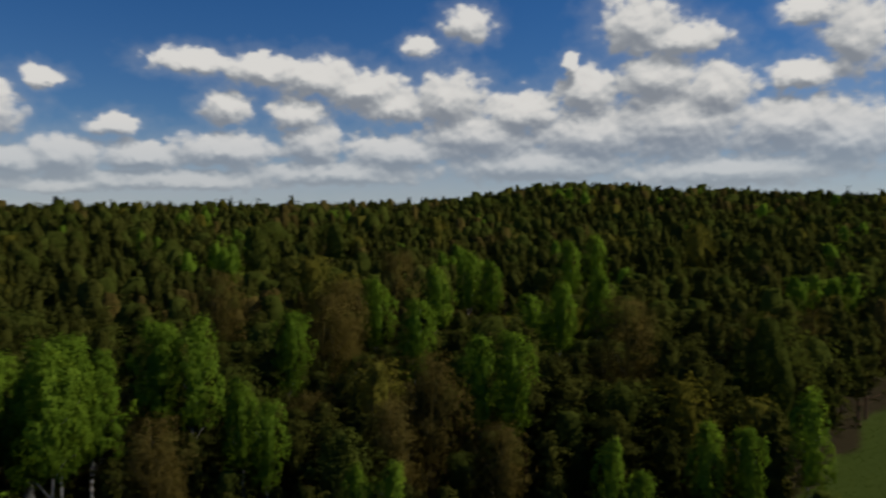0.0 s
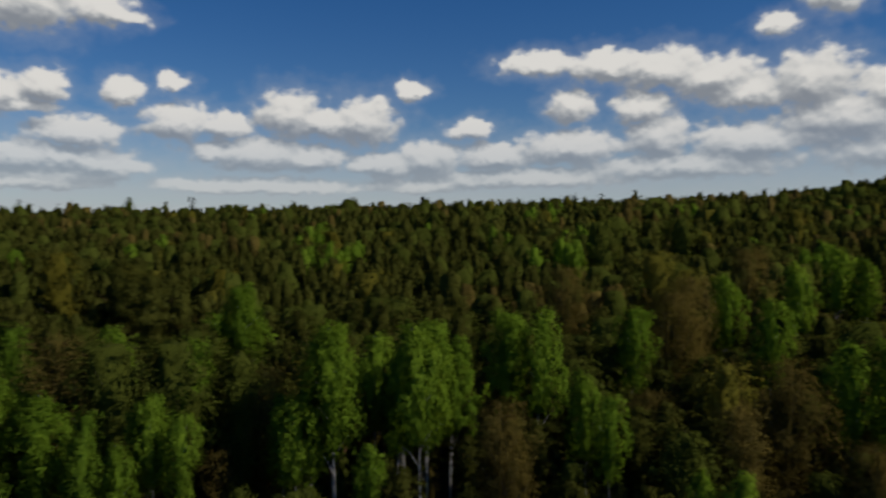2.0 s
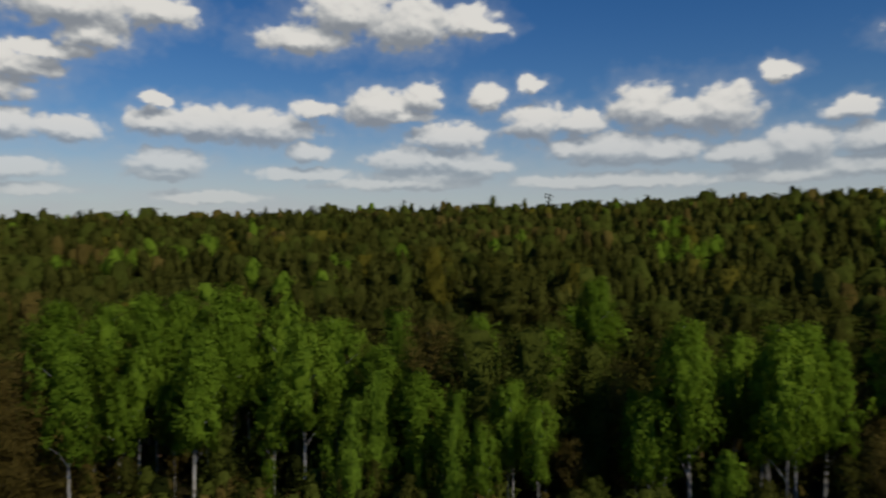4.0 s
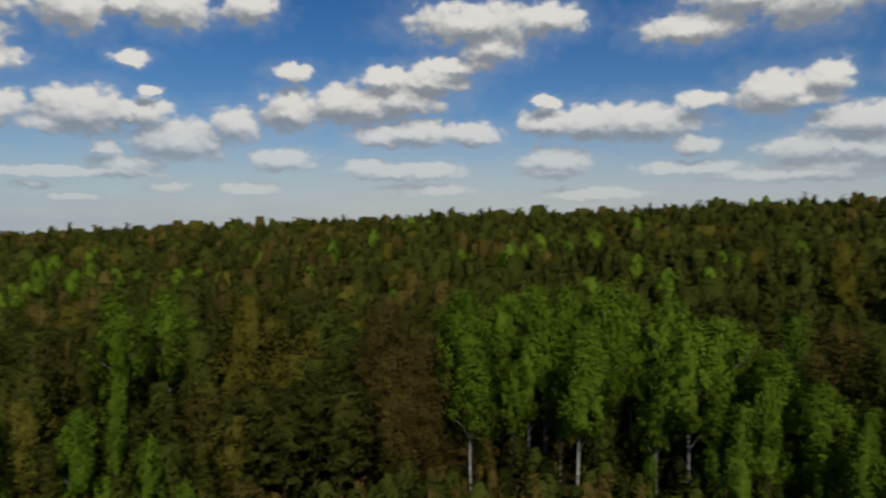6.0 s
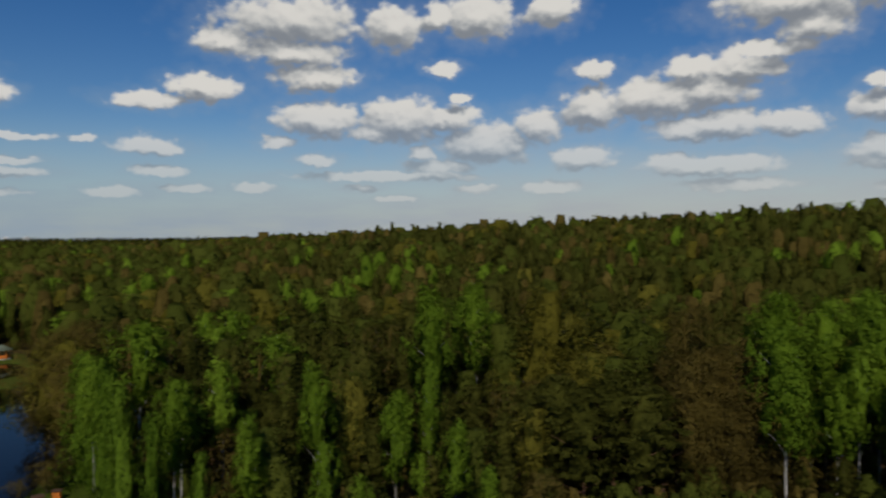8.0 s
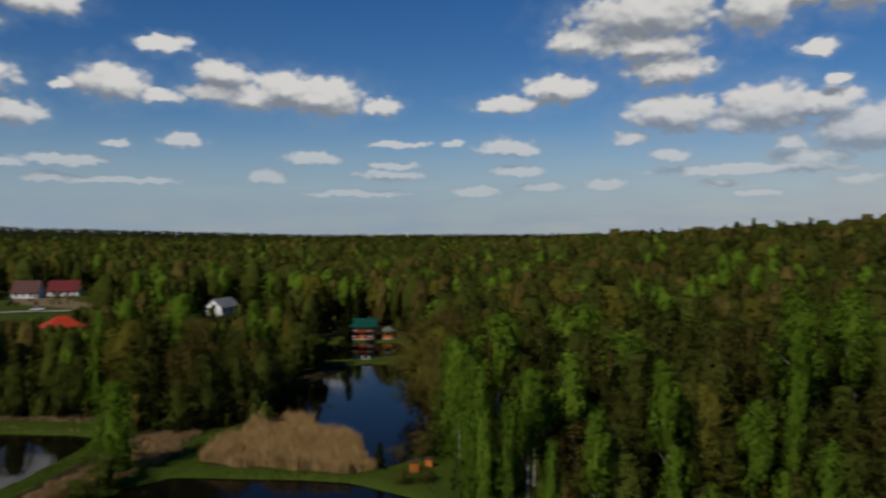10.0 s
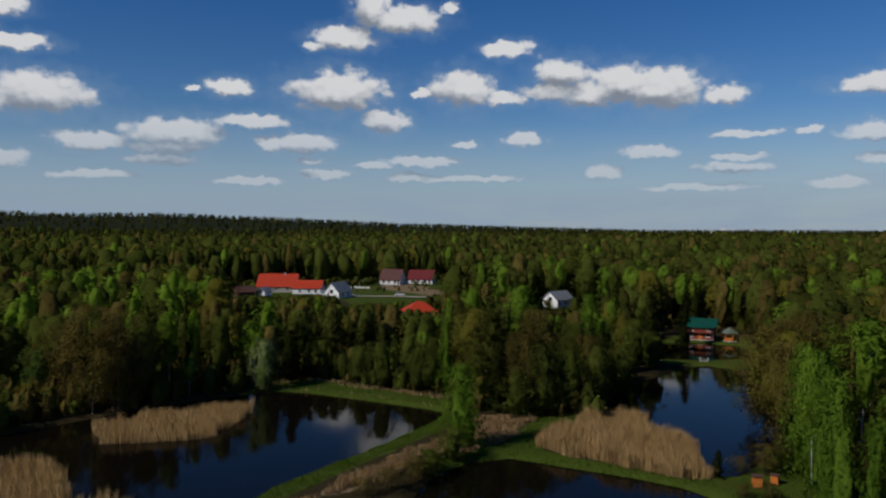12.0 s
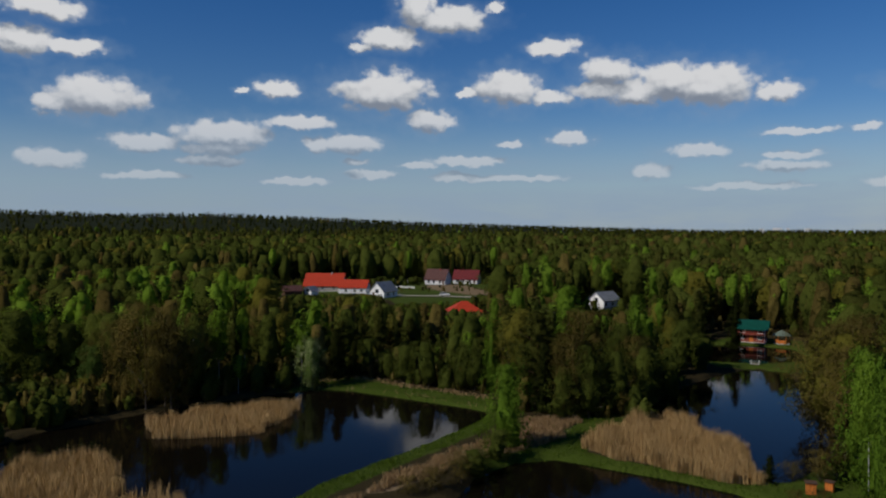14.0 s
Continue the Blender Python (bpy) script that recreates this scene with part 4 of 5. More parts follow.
def top_cap(a, d):
    """The tallest a tree may be where it would hide the village and the ponds behind it."""
    lim = np.full(a.shape, 99.0)
    lim = np.where((a > 153.5) & (a < 171) & (d < 345), EYE - d * 0.088, lim)
    lim = np.where((a > 155.8) & (a < 162.5) & (d < 325), np.minimum(lim, EYE - d * 0.0985), lim)
    lim = np.where((a > 154.3) & (a < 158.3) & (d < 236), np.minimum(lim, EYE - d * 0.109), lim)
    lim = np.where((a > 153.5) & (a < 171) & (d >= 345) & (d < 404), 5.0, lim)
    lim = np.where((a > 142.5) & (a < 148.5) & (d < 286), EYE - d * 0.101, lim)
    lim = np.where((a >= 171) & (d < 400), EYE - d * 0.042, lim)
    lim = np.where((a > 139) & (a <= 153.5) & (d < 230), np.minimum(lim, EYE - d * 0.07), lim)
    return lim


def mixture(x, y, r):
    """Kind by kind: pines rule the hill, broadleaved trees the valley, birches stand in groves."""
    a = heading(x, y)
    d = np.hypot(x, y)
    grove = waves(x, y, 55, 21) + r.normal(0, 0.35, x.shape)
    warm = waves(x, y, 80, 22) + r.normal(0, 0.4, x.shape)
    k = np.full(x.shape, KINDS.index("pine"))
    k[r.uniform(0, 1, x.shape) < 0.14] = KINDS.index("olive")
    k[warm > 1.0] = KINDS.index("brown")
    k[warm < -1.25] = KINDS.index("olive")
    k[grove > 1.15] = KINDS.index("birch")
    k[(grove > 0.9) & (grove <= 1.0)] = KINDS.index("pale")
    k[(d > 330) & (r.uniform(0, 1, x.shape) < 0.25 + 0.3 * sstep(420, 540, d)) & (k == KINDS.index("pine"))] = KINDS.index("spruce")
    deep = (d > 1200) & (r.uniform(0, 1, x.shape) < 0.85)
    slope = (a > 84) & (a < 122) & (r.uniform(0, 1, x.shape) < 0.6)
    k = np.where(slope, r.choice([KINDS.index(q) for q in ("pine", "brown", "olive", "birch", "pale")], x.shape, p=(0.52, 0.26, 0.12, 0.04, 0.06)), k)
    rare = (d > 300) & (k == KINDS.index("birch")) & (r.uniform(0, 1, x.shape) < 0.75)
    k[rare] = KINDS.index("pine")
    valley = (a > 118 + 6 * r.normal(0, 1, x.shape))
    mixk = r.choice([KINDS.index(q) for q in ("birch", "olive", "brown", "pine", "spruce", "pale")], x.shape, p=(0.13, 0.32, 0.16, 0.19, 0.08, 0.12))
    mixk[(grove > 0.55) & (a > 138) & (d < 320) & (r.uniform(0, 1, x.shape) < 0.7)] = KINDS.index("birch")
    mixk[(grove < -0.95) & (r.uniform(0, 1, x.shape) < 0.5)] = KINDS.index("pine")
    mixk[(warm > 0.9) & (r.uniform(0, 1, x.shape) < 0.7)] = KINDS.index("brown")
    mixk[(d > 240) & (r.uniform(0, 1, x.shape) < 0.35)] = KINDS.index("olive")
    mixk[(d > 240) & (r.uniform(0, 1, x.shape) < 0.16)] = KINDS.index("pine")
    mixk[(d > 240) & (r.uniform(0, 1, x.shape) < 0.06)] = KINDS.index("spruce")
    mixk[(d > 300) & (mixk == KINDS.index("birch")) & (r.uniform(0, 1, x.shape) < 0.6)] = KINDS.index("olive")
    k = np.where(valley, mixk, k)
    k = np.where(deep, np.where(r.uniform(0, 1, x.shape) < 0.5, KINDS.index("spruce"), KINDS.index("pine")), k)
    return k


def build_forest(name, lo, hi, gap, n, size, heart, seed, wood, label, variants=5, singles=0):
    x, y, r = forest_spots(lo, hi, gap, seed)
    a, d = heading(x, y), np.hypot(x, y)
    kind = mixture(x, y, r)
    h = (r.normal(14.8, 1.0, x.shape) * (1 + 0.07 * r.normal(0, 1, x.shape) * (1 + sstep(400, 540, d))) + 1.4 * waves(x, y, 45, 33) + 2.8 * sstep(140, 420, d)).clip(8, 26)
    h = np.where(kind == KINDS.index("birch"), h + 1.5, h)
    h = np.where((d < 100) & (a < 128), h * (0.55 + 0.45 * sstep(55, 100, d)), h)
    h = np.minimum(h, top_cap(a, d) * r.uniform(0.5, 1.0, x.shape))
    if lo < 160:  # the single trees stand clear of the nameless ones
        z0 = land(x, y)
        for tx, ty, ta, td, rise, half in taken:
            front = (d < td - 1.0) & (np.abs(a - ta) < np.degrees((half + 1.0) / td))
            h = np.where(front, np.minimum(h, EYE + rise / td * d - z0), h)
    # trees kept low towards the sun, so it reaches the houses and flowering shrubs
    sx, sy = -math.sin(radians(SUN_AZ)), math.cos(radians(SUN_AZ))
    for ha, hd, room in HOUSES + ((167.9, 140, 6), (182.9, 143, 6)):
        hx, hy = spot(ha, hd)
        along, across = (x - hx) * sx + (y - hy) * sy, np.abs((x - hx) * sy - (y - hy) * sx)
        h = np.where((along > 0) & (along < 30) & (across < room), np.minimum(h, 0.5 + 0.5 * along), h)
    keep = h > 2.5
    x, y, kind, h = x[keep], y[keep], kind[keep], h[keep]
    if singles:  # the nearest stand as trees of their own
        order = np.argsort(np.hypot(x, y))
        for i in order[:singles]:
            single_tree(KINDS[kind[i]], float(x[i]), float(y[i]), float(h[i]), 1.0, None, True)
        x, y, kind, h = x[order[singles:]], y[order[singles:]], kind[order[singles:]], h[order[singles:]]
    z = land(x, y) - 0.2
    mats = [LEAF[k] for k in KINDS] + [BARK[k] for k in KINDS]
    vs, fs, ms, ts, ns, off = [], [], [], [], [], 0
    for k, kn in enumerate(KINDS):
        for v in range(variants):
            sel = np.where((kind == k) & (np.arange(len(x)) % variants == v))[0]
            if not len(sel):
                continue
            nk = n if kn != "brown" else int(n * 1.2)
            woods, crown = tree_shape(kn, 500 + 31 * k + v, nk, size * (1.3 if kn == "brown" else 1.0), wood=wood, rows=heart[0], sides=heart[1])
            pv, pf, pm = crown[0], crown[1], np.full(len(crown[1]), k)
            if woods is not None:
                pm = np.concatenate([pm, np.full(len(woods[1]), k + len(KINDS))])
                pv, pf = join([crown[:2], woods])
            th = r.uniform(0, 6.283, len(sel))
            s = (h[sel] / 20.0)[:, None]
            wd = np.maximum(s, 0.45) * r.uniform(0.8, 1.3, (len(sel), 1)) * (1.05 if kn in ("pine", "spruce") else 1.15)
            c, sn = np.cos(th)[:, None], np.sin(th)[:, None]
            wx = x[sel][:, None] + (pv[None, :, 0] * c - pv[None, :, 1] * sn) * wd
            wy = y[sel][:, None] + (pv[None, :, 0] * sn + pv[None, :, 1] * c) * wd
            wz = z[sel][:, None] + pv[None, :, 2] * s
            pn = np.zeros((len(pv), 3))
            pn[:len(crown[2])] = crown[2]
            ns.append(np.stack([pn[None, :, 0] * c - pn[None, :, 1] * sn, pn[None, :, 0] * sn + pn[None, :, 1] * c, pn[None, :, 2] + 0 * c], -1).reshape(-1, 3))
            vs.append(np.stack([wx, wy, wz], -1).reshape(-1, 3))
            fs.append((pf[None] + (np.arange(len(sel)) * len(pv))[:, None, None]).reshape(-1, 3) + off)
            ms.append(np.tile(pm, len(sel)))
            ts.append(np.repeat(r.uniform(0, 1, len(sel)), len(pv)))
            off += len(sel) * len(pv)
    me = mesh_of(name, np.concatenate(vs), np.concatenate(fs), mats, np.concatenate(ms), np.concatenate(ts), np.concatenate(ns))
    print(name, len(x), len(me.polygons))
    return tagged(new(name, me), label, "forest", kind="stuff")


build_forest("forest_near", 62, 150, 5.2, 720, 0.95, (8, 9), 41, True, "dense mixed wood of dark pines, brown budding trees and green birches", singles=170)
build_forest("forest_middle", 150, 310, 6.6, 170, 1.3, (6, 7), 42, False, "canopy of dark pines and fresh green birches on the slope")
build_forest("forest_far", 310, 520, 7.8, 60, 1.75, (4, 6), 43, False, "distant canopy of pines and budding trees")
build_forest("forest_hilltop", 520, 860, 9.0, 26, 2.2, (3, 6), 46, False, "wooded hilltop and far valley trees")
build_forest("forest_horizon", 860, 2000, 23.0, 8, 4.0, (3, 5), 44, False, "far dark forest in the valley")
build_forest("forest_ridge", 2000, 4700, 56.0, 4, 8.0, (2, 5), 45, False, "dark forest on the far ridge", variants=3)

# ---- parts and buildings ----
def part(name, bm, mat, parent, label=""):
    me = bpy.data.meshes.new(name)
    bm.to_mesh(me)
    bm.free()
    me.materials.append(mat)
    ob = new(name, me)
    ob.parent = parent
    if label:
        ob["label"] = label
    return ob


def box(bm, x0, y0, z0, x1, y1, z1, bevel=0.0):
    m = Matrix.Translation(((x0 + x1) / 2, (y0 + y1) / 2, (z0 + z1) / 2)) @ Matrix.Diagonal((x1 - x0, y1 - y0, z1 - z0, 1))
    g = bmesh.ops.create_cube(bm, size=1.0, matrix=m)
    if bevel:
        es = list({e for v in g["verts"] for e in v.link_edges})
        bmesh.ops.bevel(bm, geom=es, offset=bevel, segments=1, affect="EDGES")
    return bm


def boxed(*args, **kw):
    return box(bmesh.new(), *args, **kw)


def prism(points, y0, y1):
    """A solid with the outline (x, z) between two depths."""
    bm = bmesh.new()
    a = [bm.verts.new((x, y0, z)) for x, z in points]
    b = [bm.verts.new((x, y1, z)) for x, z in points]
    n = len(points)
    bm.faces.new(a)
    bm.faces.new(b[::-1])
    for i in range(n):
        bm.faces.new((a[(i + 1) % n], a[i], b[i], b[(i + 1) % n]))
    bmesh.ops.recalc_face_normals(bm, faces=bm.faces[:])
    return bm


def paint(name, colour, rough=0.7, scale=2.0, stretch=(1, 1, 1), bump=0.2):
    c = np.array(colour)
    return rough_material(name, [tuple(c * 0.7), tuple(c), tuple(np.minimum(c * 1.2, 0.85))], scale, rough, bump, stretch)


ROOF_RED = paint("red_tiles", (0.42, 0.043, 0.014), 0.6, 6.0, (1, 4, 1))
ROOF_BROWN = paint("brown_tiles", (0.1, 0.045, 0.036), 0.7, 6.0)
ROOF_MAROON = paint("maroon_tiles", (0.14, 0.02, 0.02), 0.65, 6.0)
ROOF_GREEN = paint("green_sheet_roof", (0.005, 0.06, 0.038), 0.55, 4.0)
ROOF_GREY = paint("grey_sheet_roof", (0.22, 0.23, 0.24), 0.5, 4.0)
ROOF_MOSS = paint("grey_green_shingle", (0.12, 0.15, 0.11), 0.8, 5.0)
PLASTER = paint("white_plaster", (0.8, 0.79, 0.76), 0.85, 1.5)
PLASTER_DIM = paint("grey_plaster", (0.34, 0.31, 0.27), 0.85, 1.5)
BOARD_RED = paint("red_stained_boards", (0.2, 0.045, 0.028), 0.7, 5.0, (6, 6, 0.6))
BOARD_ORANGE = paint("orange_stained_boards", (0.5, 0.15, 0.025), 0.7, 5.0, (6, 6, 0.6))
BOARD_BROWN = paint("dark_brown_boards", (0.09, 0.05, 0.03), 0.8, 5.0, (6, 6, 0.6))
POST_WHITE = paint("white_painted_timber", (0.62, 0.6, 0.55), 0.6, 4.0)
TIMBER_GREY = paint("weathered_timber", (0.25, 0.23, 0.19), 0.85, 5.0, (1, 1, 0.4))
CONCRETE = paint("pale_concrete", (0.4, 0.39, 0.35), 0.9, 2.0)
GRAVEL = paint("pale_gravel", (0.42, 0.38, 0.28), 0.95, 3.0)
glass_mat, _nt, _p = material("window_glass")
_p.inputs["Base Color"].default_value = (0.02, 0.025, 0.03, 1)
_p.inputs["Roughness"].default_value, _p.inputs["Metallic"].default_value = 0.08, 0.0
GLASS = glass_mat


def window(parent, x, z, w, h, y, frame_mat=None):
    """A window in the wall that faces -y of the house: a pane set in a frame with a sill."""
    t = 0.09
    bm = bmesh.new()
    for a in ((x - w / 2 - t, z - t, x - w / 2, z + h + t), (x + w / 2, z - t, x + w / 2 + t, z + h + t),
              (x - w / 2, z - t, x + w / 2, z), (x - w / 2, z + h, x + w / 2, z + h + t), (x - 0.03, z, x + 0.03, z + h)):
        box(bm, a[0], y - 0.07, a[1], a[2], y + 0.05, a[3])
    win = part("window", bm, frame_mat or POST_WHITE, parent, "white framed window")
    part("pane", boxed(x - w / 2, y - 0.03, z, x + w / 2, y - 0.01, z + h), GLASS, win, "dark glass pane")
    part("sill", boxed(x - w / 2 - 0.14, y - 0.16, z - 0.17, x + w / 2 + 0.14, y, z - t - 0.003), frame_mat or POST_WHITE, win)
    return win


def gable_roof(w, d, z, rise, over=0.45, thick=0.16):
    """Ridge along x."""
    y = d / 2 + over
    dz = rise * over / (d / 2)
    pts = [(-y, z - dz), (0, z + rise), (y, z - dz), (y, z - dz + thick), (0, z + rise + thick * 1.2), (-y, z - dz + thick)]
    bm = prism(pts, -w / 2 - over, w / 2 + over)
    bmesh.ops.rotate(bm, verts=bm.verts[:], cent=(0, 0, 0), matrix=Matrix.Rotation(radians(-90), 3, "Z"))
    return bm


def hip_roof(w, d, z, rise, over=0.5):
    bm = bmesh.new()
    x, y = w / 2 + over, d / 2 + over
    r = max(x - y, 0.2)
    low = [bm.verts.new(p) for p in ((-x, -y, z - 0.2), (x, -y, z - 0.2), (x, y, z - 0.2), (-x, y, z - 0.2))]
    eav = [bm.verts.new(p) for p in ((-x, -y, z), (x, -y, z), (x, y, z), (-x, y, z))]
    rid = [bm.verts.new((-r, 0, z + rise)), bm.verts.new((r, 0, z + rise))]
    bm.faces.new(low[::-1])
    for i in range(4):
        bm.faces.new((low[i], low[(i + 1) % 4], eav[(i + 1) % 4], eav[i]))
    bm.faces.new((eav[0], eav[1], rid[1], rid[0]))
    bm.faces.new((eav[1], eav[2], rid[1]))
    bm.faces.new((eav[2], eav[3], rid[0], rid[1]))
    bm.faces.new((eav[3], eav[0], rid[0]))
    bmesh.ops.recalc_face_normals(bm, faces=bm.faces[:])
    return bm


def tile_rows(root_roof, w, d, z, rise, mat, over=0.45, n=9):
    """Courses of the roof covering: thin laps across both slopes."""
    run = d / 2 + over
    ang = math.atan2(rise, d / 2)
    for side in (-1, 1):
        for i in range(n):
            u = (i + 0.5) / n
            yy = -run + run * u
            zz = z - rise * over / (d / 2) + (rise + rise * over / (d / 2)) * u + 0.2
            bm = boxed(-w / 2 - over, -run / n * 0.55, -0.02, w / 2 + over, run / n * 0.55, 0.02)
            bmesh.ops.rotate(bm, verts=bm.verts[:], cent=(0, 0, 0), matrix=Matrix.Rotation(ang + 0.03, 3, "X"))
            bmesh.ops.translate(bm, verts=bm.verts[:], vec=(0, yy, zz))
            if side > 0:
                bmesh.ops.rotate(bm, verts=bm.verts[:], cent=(0, 0, 0), matrix=Matrix.Rotation(math.pi, 3, "Z"))
            part("roof_course", bm, mat, root_roof)


def house(a, d, turn, w, depth, wall_h, rise, wall_mat, roof_mat, label, wins=(), chimney=None, hip=False, gable_front=False, lift=0.0, door=None):
    """A house at heading a, d metres off; turn 0 shows its long front square to the pond side."""
    x, y = spot(a, d)
    root = new("house")
    z = float(land(x, y)) - 0.1 + lift
    root.matrix_basis = pose(x, y, z, 0, 0, a + 180 + 180 + turn)
    yf = -depth / 2
    if hip:
        body = boxed(-w / 2, -depth / 2, 0, w / 2, depth / 2, wall_h)
    else:
        body = prism([(-depth / 2, 0), (depth / 2, 0), (depth / 2, wall_h), (0, wall_h + rise - 0.05), (-depth / 2, wall_h)], -w / 2, w / 2)
        bmesh.ops.rotate(body, verts=body.verts[:], cent=(0, 0, 0), matrix=Matrix.Rotation(radians(-90), 3, "Z"))
    part("wall", body, wall_mat, root)
    part("plinth", boxed(-w / 2 - 0.06, -depth / 2 - 0.06, -0.8, w / 2 + 0.06, depth / 2 + 0.06, 0.35), CONCRETE, root, "pale concrete plinth")
    roof = part("roof", hip_roof(w, depth, wall_h, rise) if hip else gable_roof(w, depth, wall_h, rise), roof_mat, root)
    if not hip:
        tile_rows(roof, w, depth, wall_h, rise, roof_mat)
    if chimney:
        part("chimney", boxed(chimney - 0.35, -0.9, wall_h + rise * 0.4, chimney + 0.35, -0.2, wall_h + rise + 0.7, bevel=0.04), BOARD_RED if wall_mat is PLASTER else CONCRETE, roof, "brick chimney")
    for wx, wz, ww, wh in wins:
        window(root, wx, wz, ww, wh, yf)
    if gable_front:
        bm = boxed(-w / 2 - 0.05, -0.9, wall_h * 0.75, -w / 2 - 0.004, 0.7, wall_h * 0.75 + 1.5)
        part("gable_window", bm, GLASS, root, "dark gable window")
        bm = boxed(-w / 2 - 0.05, 1.3, 0.4, -w / 2 - 0.004, 2.3, 2.4)
        part("gable_door", bm, BOARD_BROWN, root, "dark door")
    if door is not None:
        dr = part("door", boxed(door - 0.5, yf - 0.06, 0.3, door + 0.5, yf + 0.04, 2.35), BOARD_BROWN, root, "dark wooden door")
        part("handle", boxed(door + 0.34, yf - 0.13, 1.3, door + 0.42, yf - 0.065, 1.36), POST_WHITE, dr)
    return tagged(root, label, "house", "houses of the village")


# the village across the pond
house(166.9, 352, -12, 17.5, 13.0, 2.8, 5.2, PLASTER_DIM, ROOF_RED, "long house with a bright red tiled roof among trees", [(-5, 1.1, 1.2, 1.2), (0, 1.1, 1.2, 1.2), (5, 1.1, 1.2, 1.2)], 3.0)
house(164.75, 337, -13, 12.5, 8.0, 2.9, 3.0, PLASTER, ROOF_RED, "low white-walled wing with a red tiled roof", [(-3, 1.0, 1.0, 1.1), (1, 1.0, 1.0, 1.1), (4, 1.0, 1.0, 1.1)])
house(162.55, 316, 52, 9.0, 7.4, 2.8, 3.6, PLASTER, ROOF_GREY, "small white gabled house with a dark side roof", [(-2, 1.0, 1.0, 1.1), (2, 1.0, 1.0, 1.1)], gable_front=True)
house(163.5, 322, 0, 3.6, 3.0, 2.1, 0.6, PLASTER, ROOF_GREY, "small white garage with a flat grey roof")
house(169.4, 327, 15, 7.5, 5.5, 2.6, 1.9, BOARD_BROWN, ROOF_BROWN, "weathered brown timber shed with a dark roof")
house(168.0, 329, 55, 5.0, 4.2, 2.2, 1.6, PLASTER, ROOF_GREY, "small white gabled outbuilding with a pale sheet roof", gable_front=True)
house(158.4, 388, -22, 11.0, 9.0, 2.8, 4.9, PLASTER, ROOF_BROWN, "house with a steep brown tiled roof and white walls", [(-3.4, 0.9, 1.3, 1.4), (-0.5, 0.9, 1.1, 1.4), (2.8, 0.9, 1.3, 1.4)], 1.6, door=4.6)
house(156.2, 396, -14, 13.0, 9.0, 2.8, 4.4, PLASTER, ROOF_MAROON, "house with a maroon tiled roof and white gable front", [(-4, 0.9, 1.3, 1.4), (-1, 0.9, 1.3, 1.4), (2.6, 0.9, 1.3, 1.4)], -2.0, door=5.0)
house(156.4, 236, 12, 9.6, 7.8, 2.5, 3.0, BOARD_BROWN, ROOF_RED, "low house with a red hipped roof half hidden by trees", [(-2, 0.9, 1.2, 1.2), (2, 0.9, 1.2, 1.2)], hip=True, lift=0.8)
house(145.9, 280, 50, 9.0, 7.0, 2.8, 2.7, PLASTER, ROOF_GREY, "white house with a grey roof showing between bare trees", [(-3.2, 0.9, 1.1, 1.2), (0.4, 0.9, 1.3, 1.2), (3.2, 0.9, 1.1, 1.2)], lift=0.8, gable_front=True)
house(181.0, 255, 10, 7.0, 5.0, 2.4, 1.4, BOARD_BROWN, ROOF_GREY, "grey-roofed shed between the trees")
house(189.0, 205, -10, 8.0, 5.5, 2.6, 1.6, PLASTER_DIM, ROOF_GREY, "low outbuilding with a pale sheet roof")


def green_house(a, d):
    """The two-storey timber house by the far pond, with a balcony on white posts."""
    x, y = spot(a, d)
    root = new("house")
    root.matrix_basis = pose(x, y, 0.5, 0, 0, a - 6)
    w, dep, h = 6.8, 5.6, 3.7
    body = prism([(-dep / 2, 0), (dep / 2, 0), (dep / 2, h), (0, h + 1.5), (-dep / 2, h)], -w / 2, w / 2)
    bmesh.ops.rotate(body, verts=body.verts[:], cent=(0, 0, 0), matrix=Matrix.Rotation(radians(-90), 3, "Z"))
    part("wall", body, BOARD_RED, root)
    roof = part("roof", gable_roof(w, dep, h, 1.6, over=0.8), ROOF_GREEN, root)
    tile_rows(roof, w, dep, h, 1.6, ROOF_GREEN, over=0.8, n=6)
    yf = -dep / 2
    part("plinth", boxed(-w / 2 - 0.1, yf - 1.0, -1.2, w / 2 + 0.1, dep / 2 + 0.1, 0.15), CONCRETE, root)
    part("balcony", boxed(-w / 2, yf - 1.0, 2.0, w / 2, yf - 0.003, 2.15), BOARD_RED, root)
    rail = part("railing", boxed(-w / 2, yf - 1.0, 2.85, w / 2, yf - 0.92, 2.95), BOARD_RED, root)
    for i in range(15):
        bx = -w / 2 + 0.25 + i * (w - 0.5) / 14
        part("baluster", boxed(bx - 0.05, yf - 0.98, 2.153, bx + 0.05, yf - 0.94, 2.848), BOARD_RED, rail)
    for px in (-w / 2 + 0.08, w / 2 - 0.08):
        part("post", boxed(px - 0.09, yf - 1.0, 0.153, px + 0.09, yf - 0.83, h - 0.12), POST_WHITE, root, "white painted post")
    for wx in (-2.1, 2.1):
        window(root, wx, 0.9, 1.0, 0.9, yf)
        window(root, wx, 2.5, 1.0, 0.9, yf)
    dr = part("door", boxed(-0.5, yf - 0.06, 0.153, 0.5, yf + 0.04, 1.95), BOARD_ORANGE, root, "orange wooden door")
    part("handle", boxed(0.34, yf - 0.12, 1.0, 0.42, yf - 0.063, 1.06), POST_WHITE, dr)
    return tagged(root, "two-storey red timber house with green roof by the pond", "house")


green_house(135.6, 211)


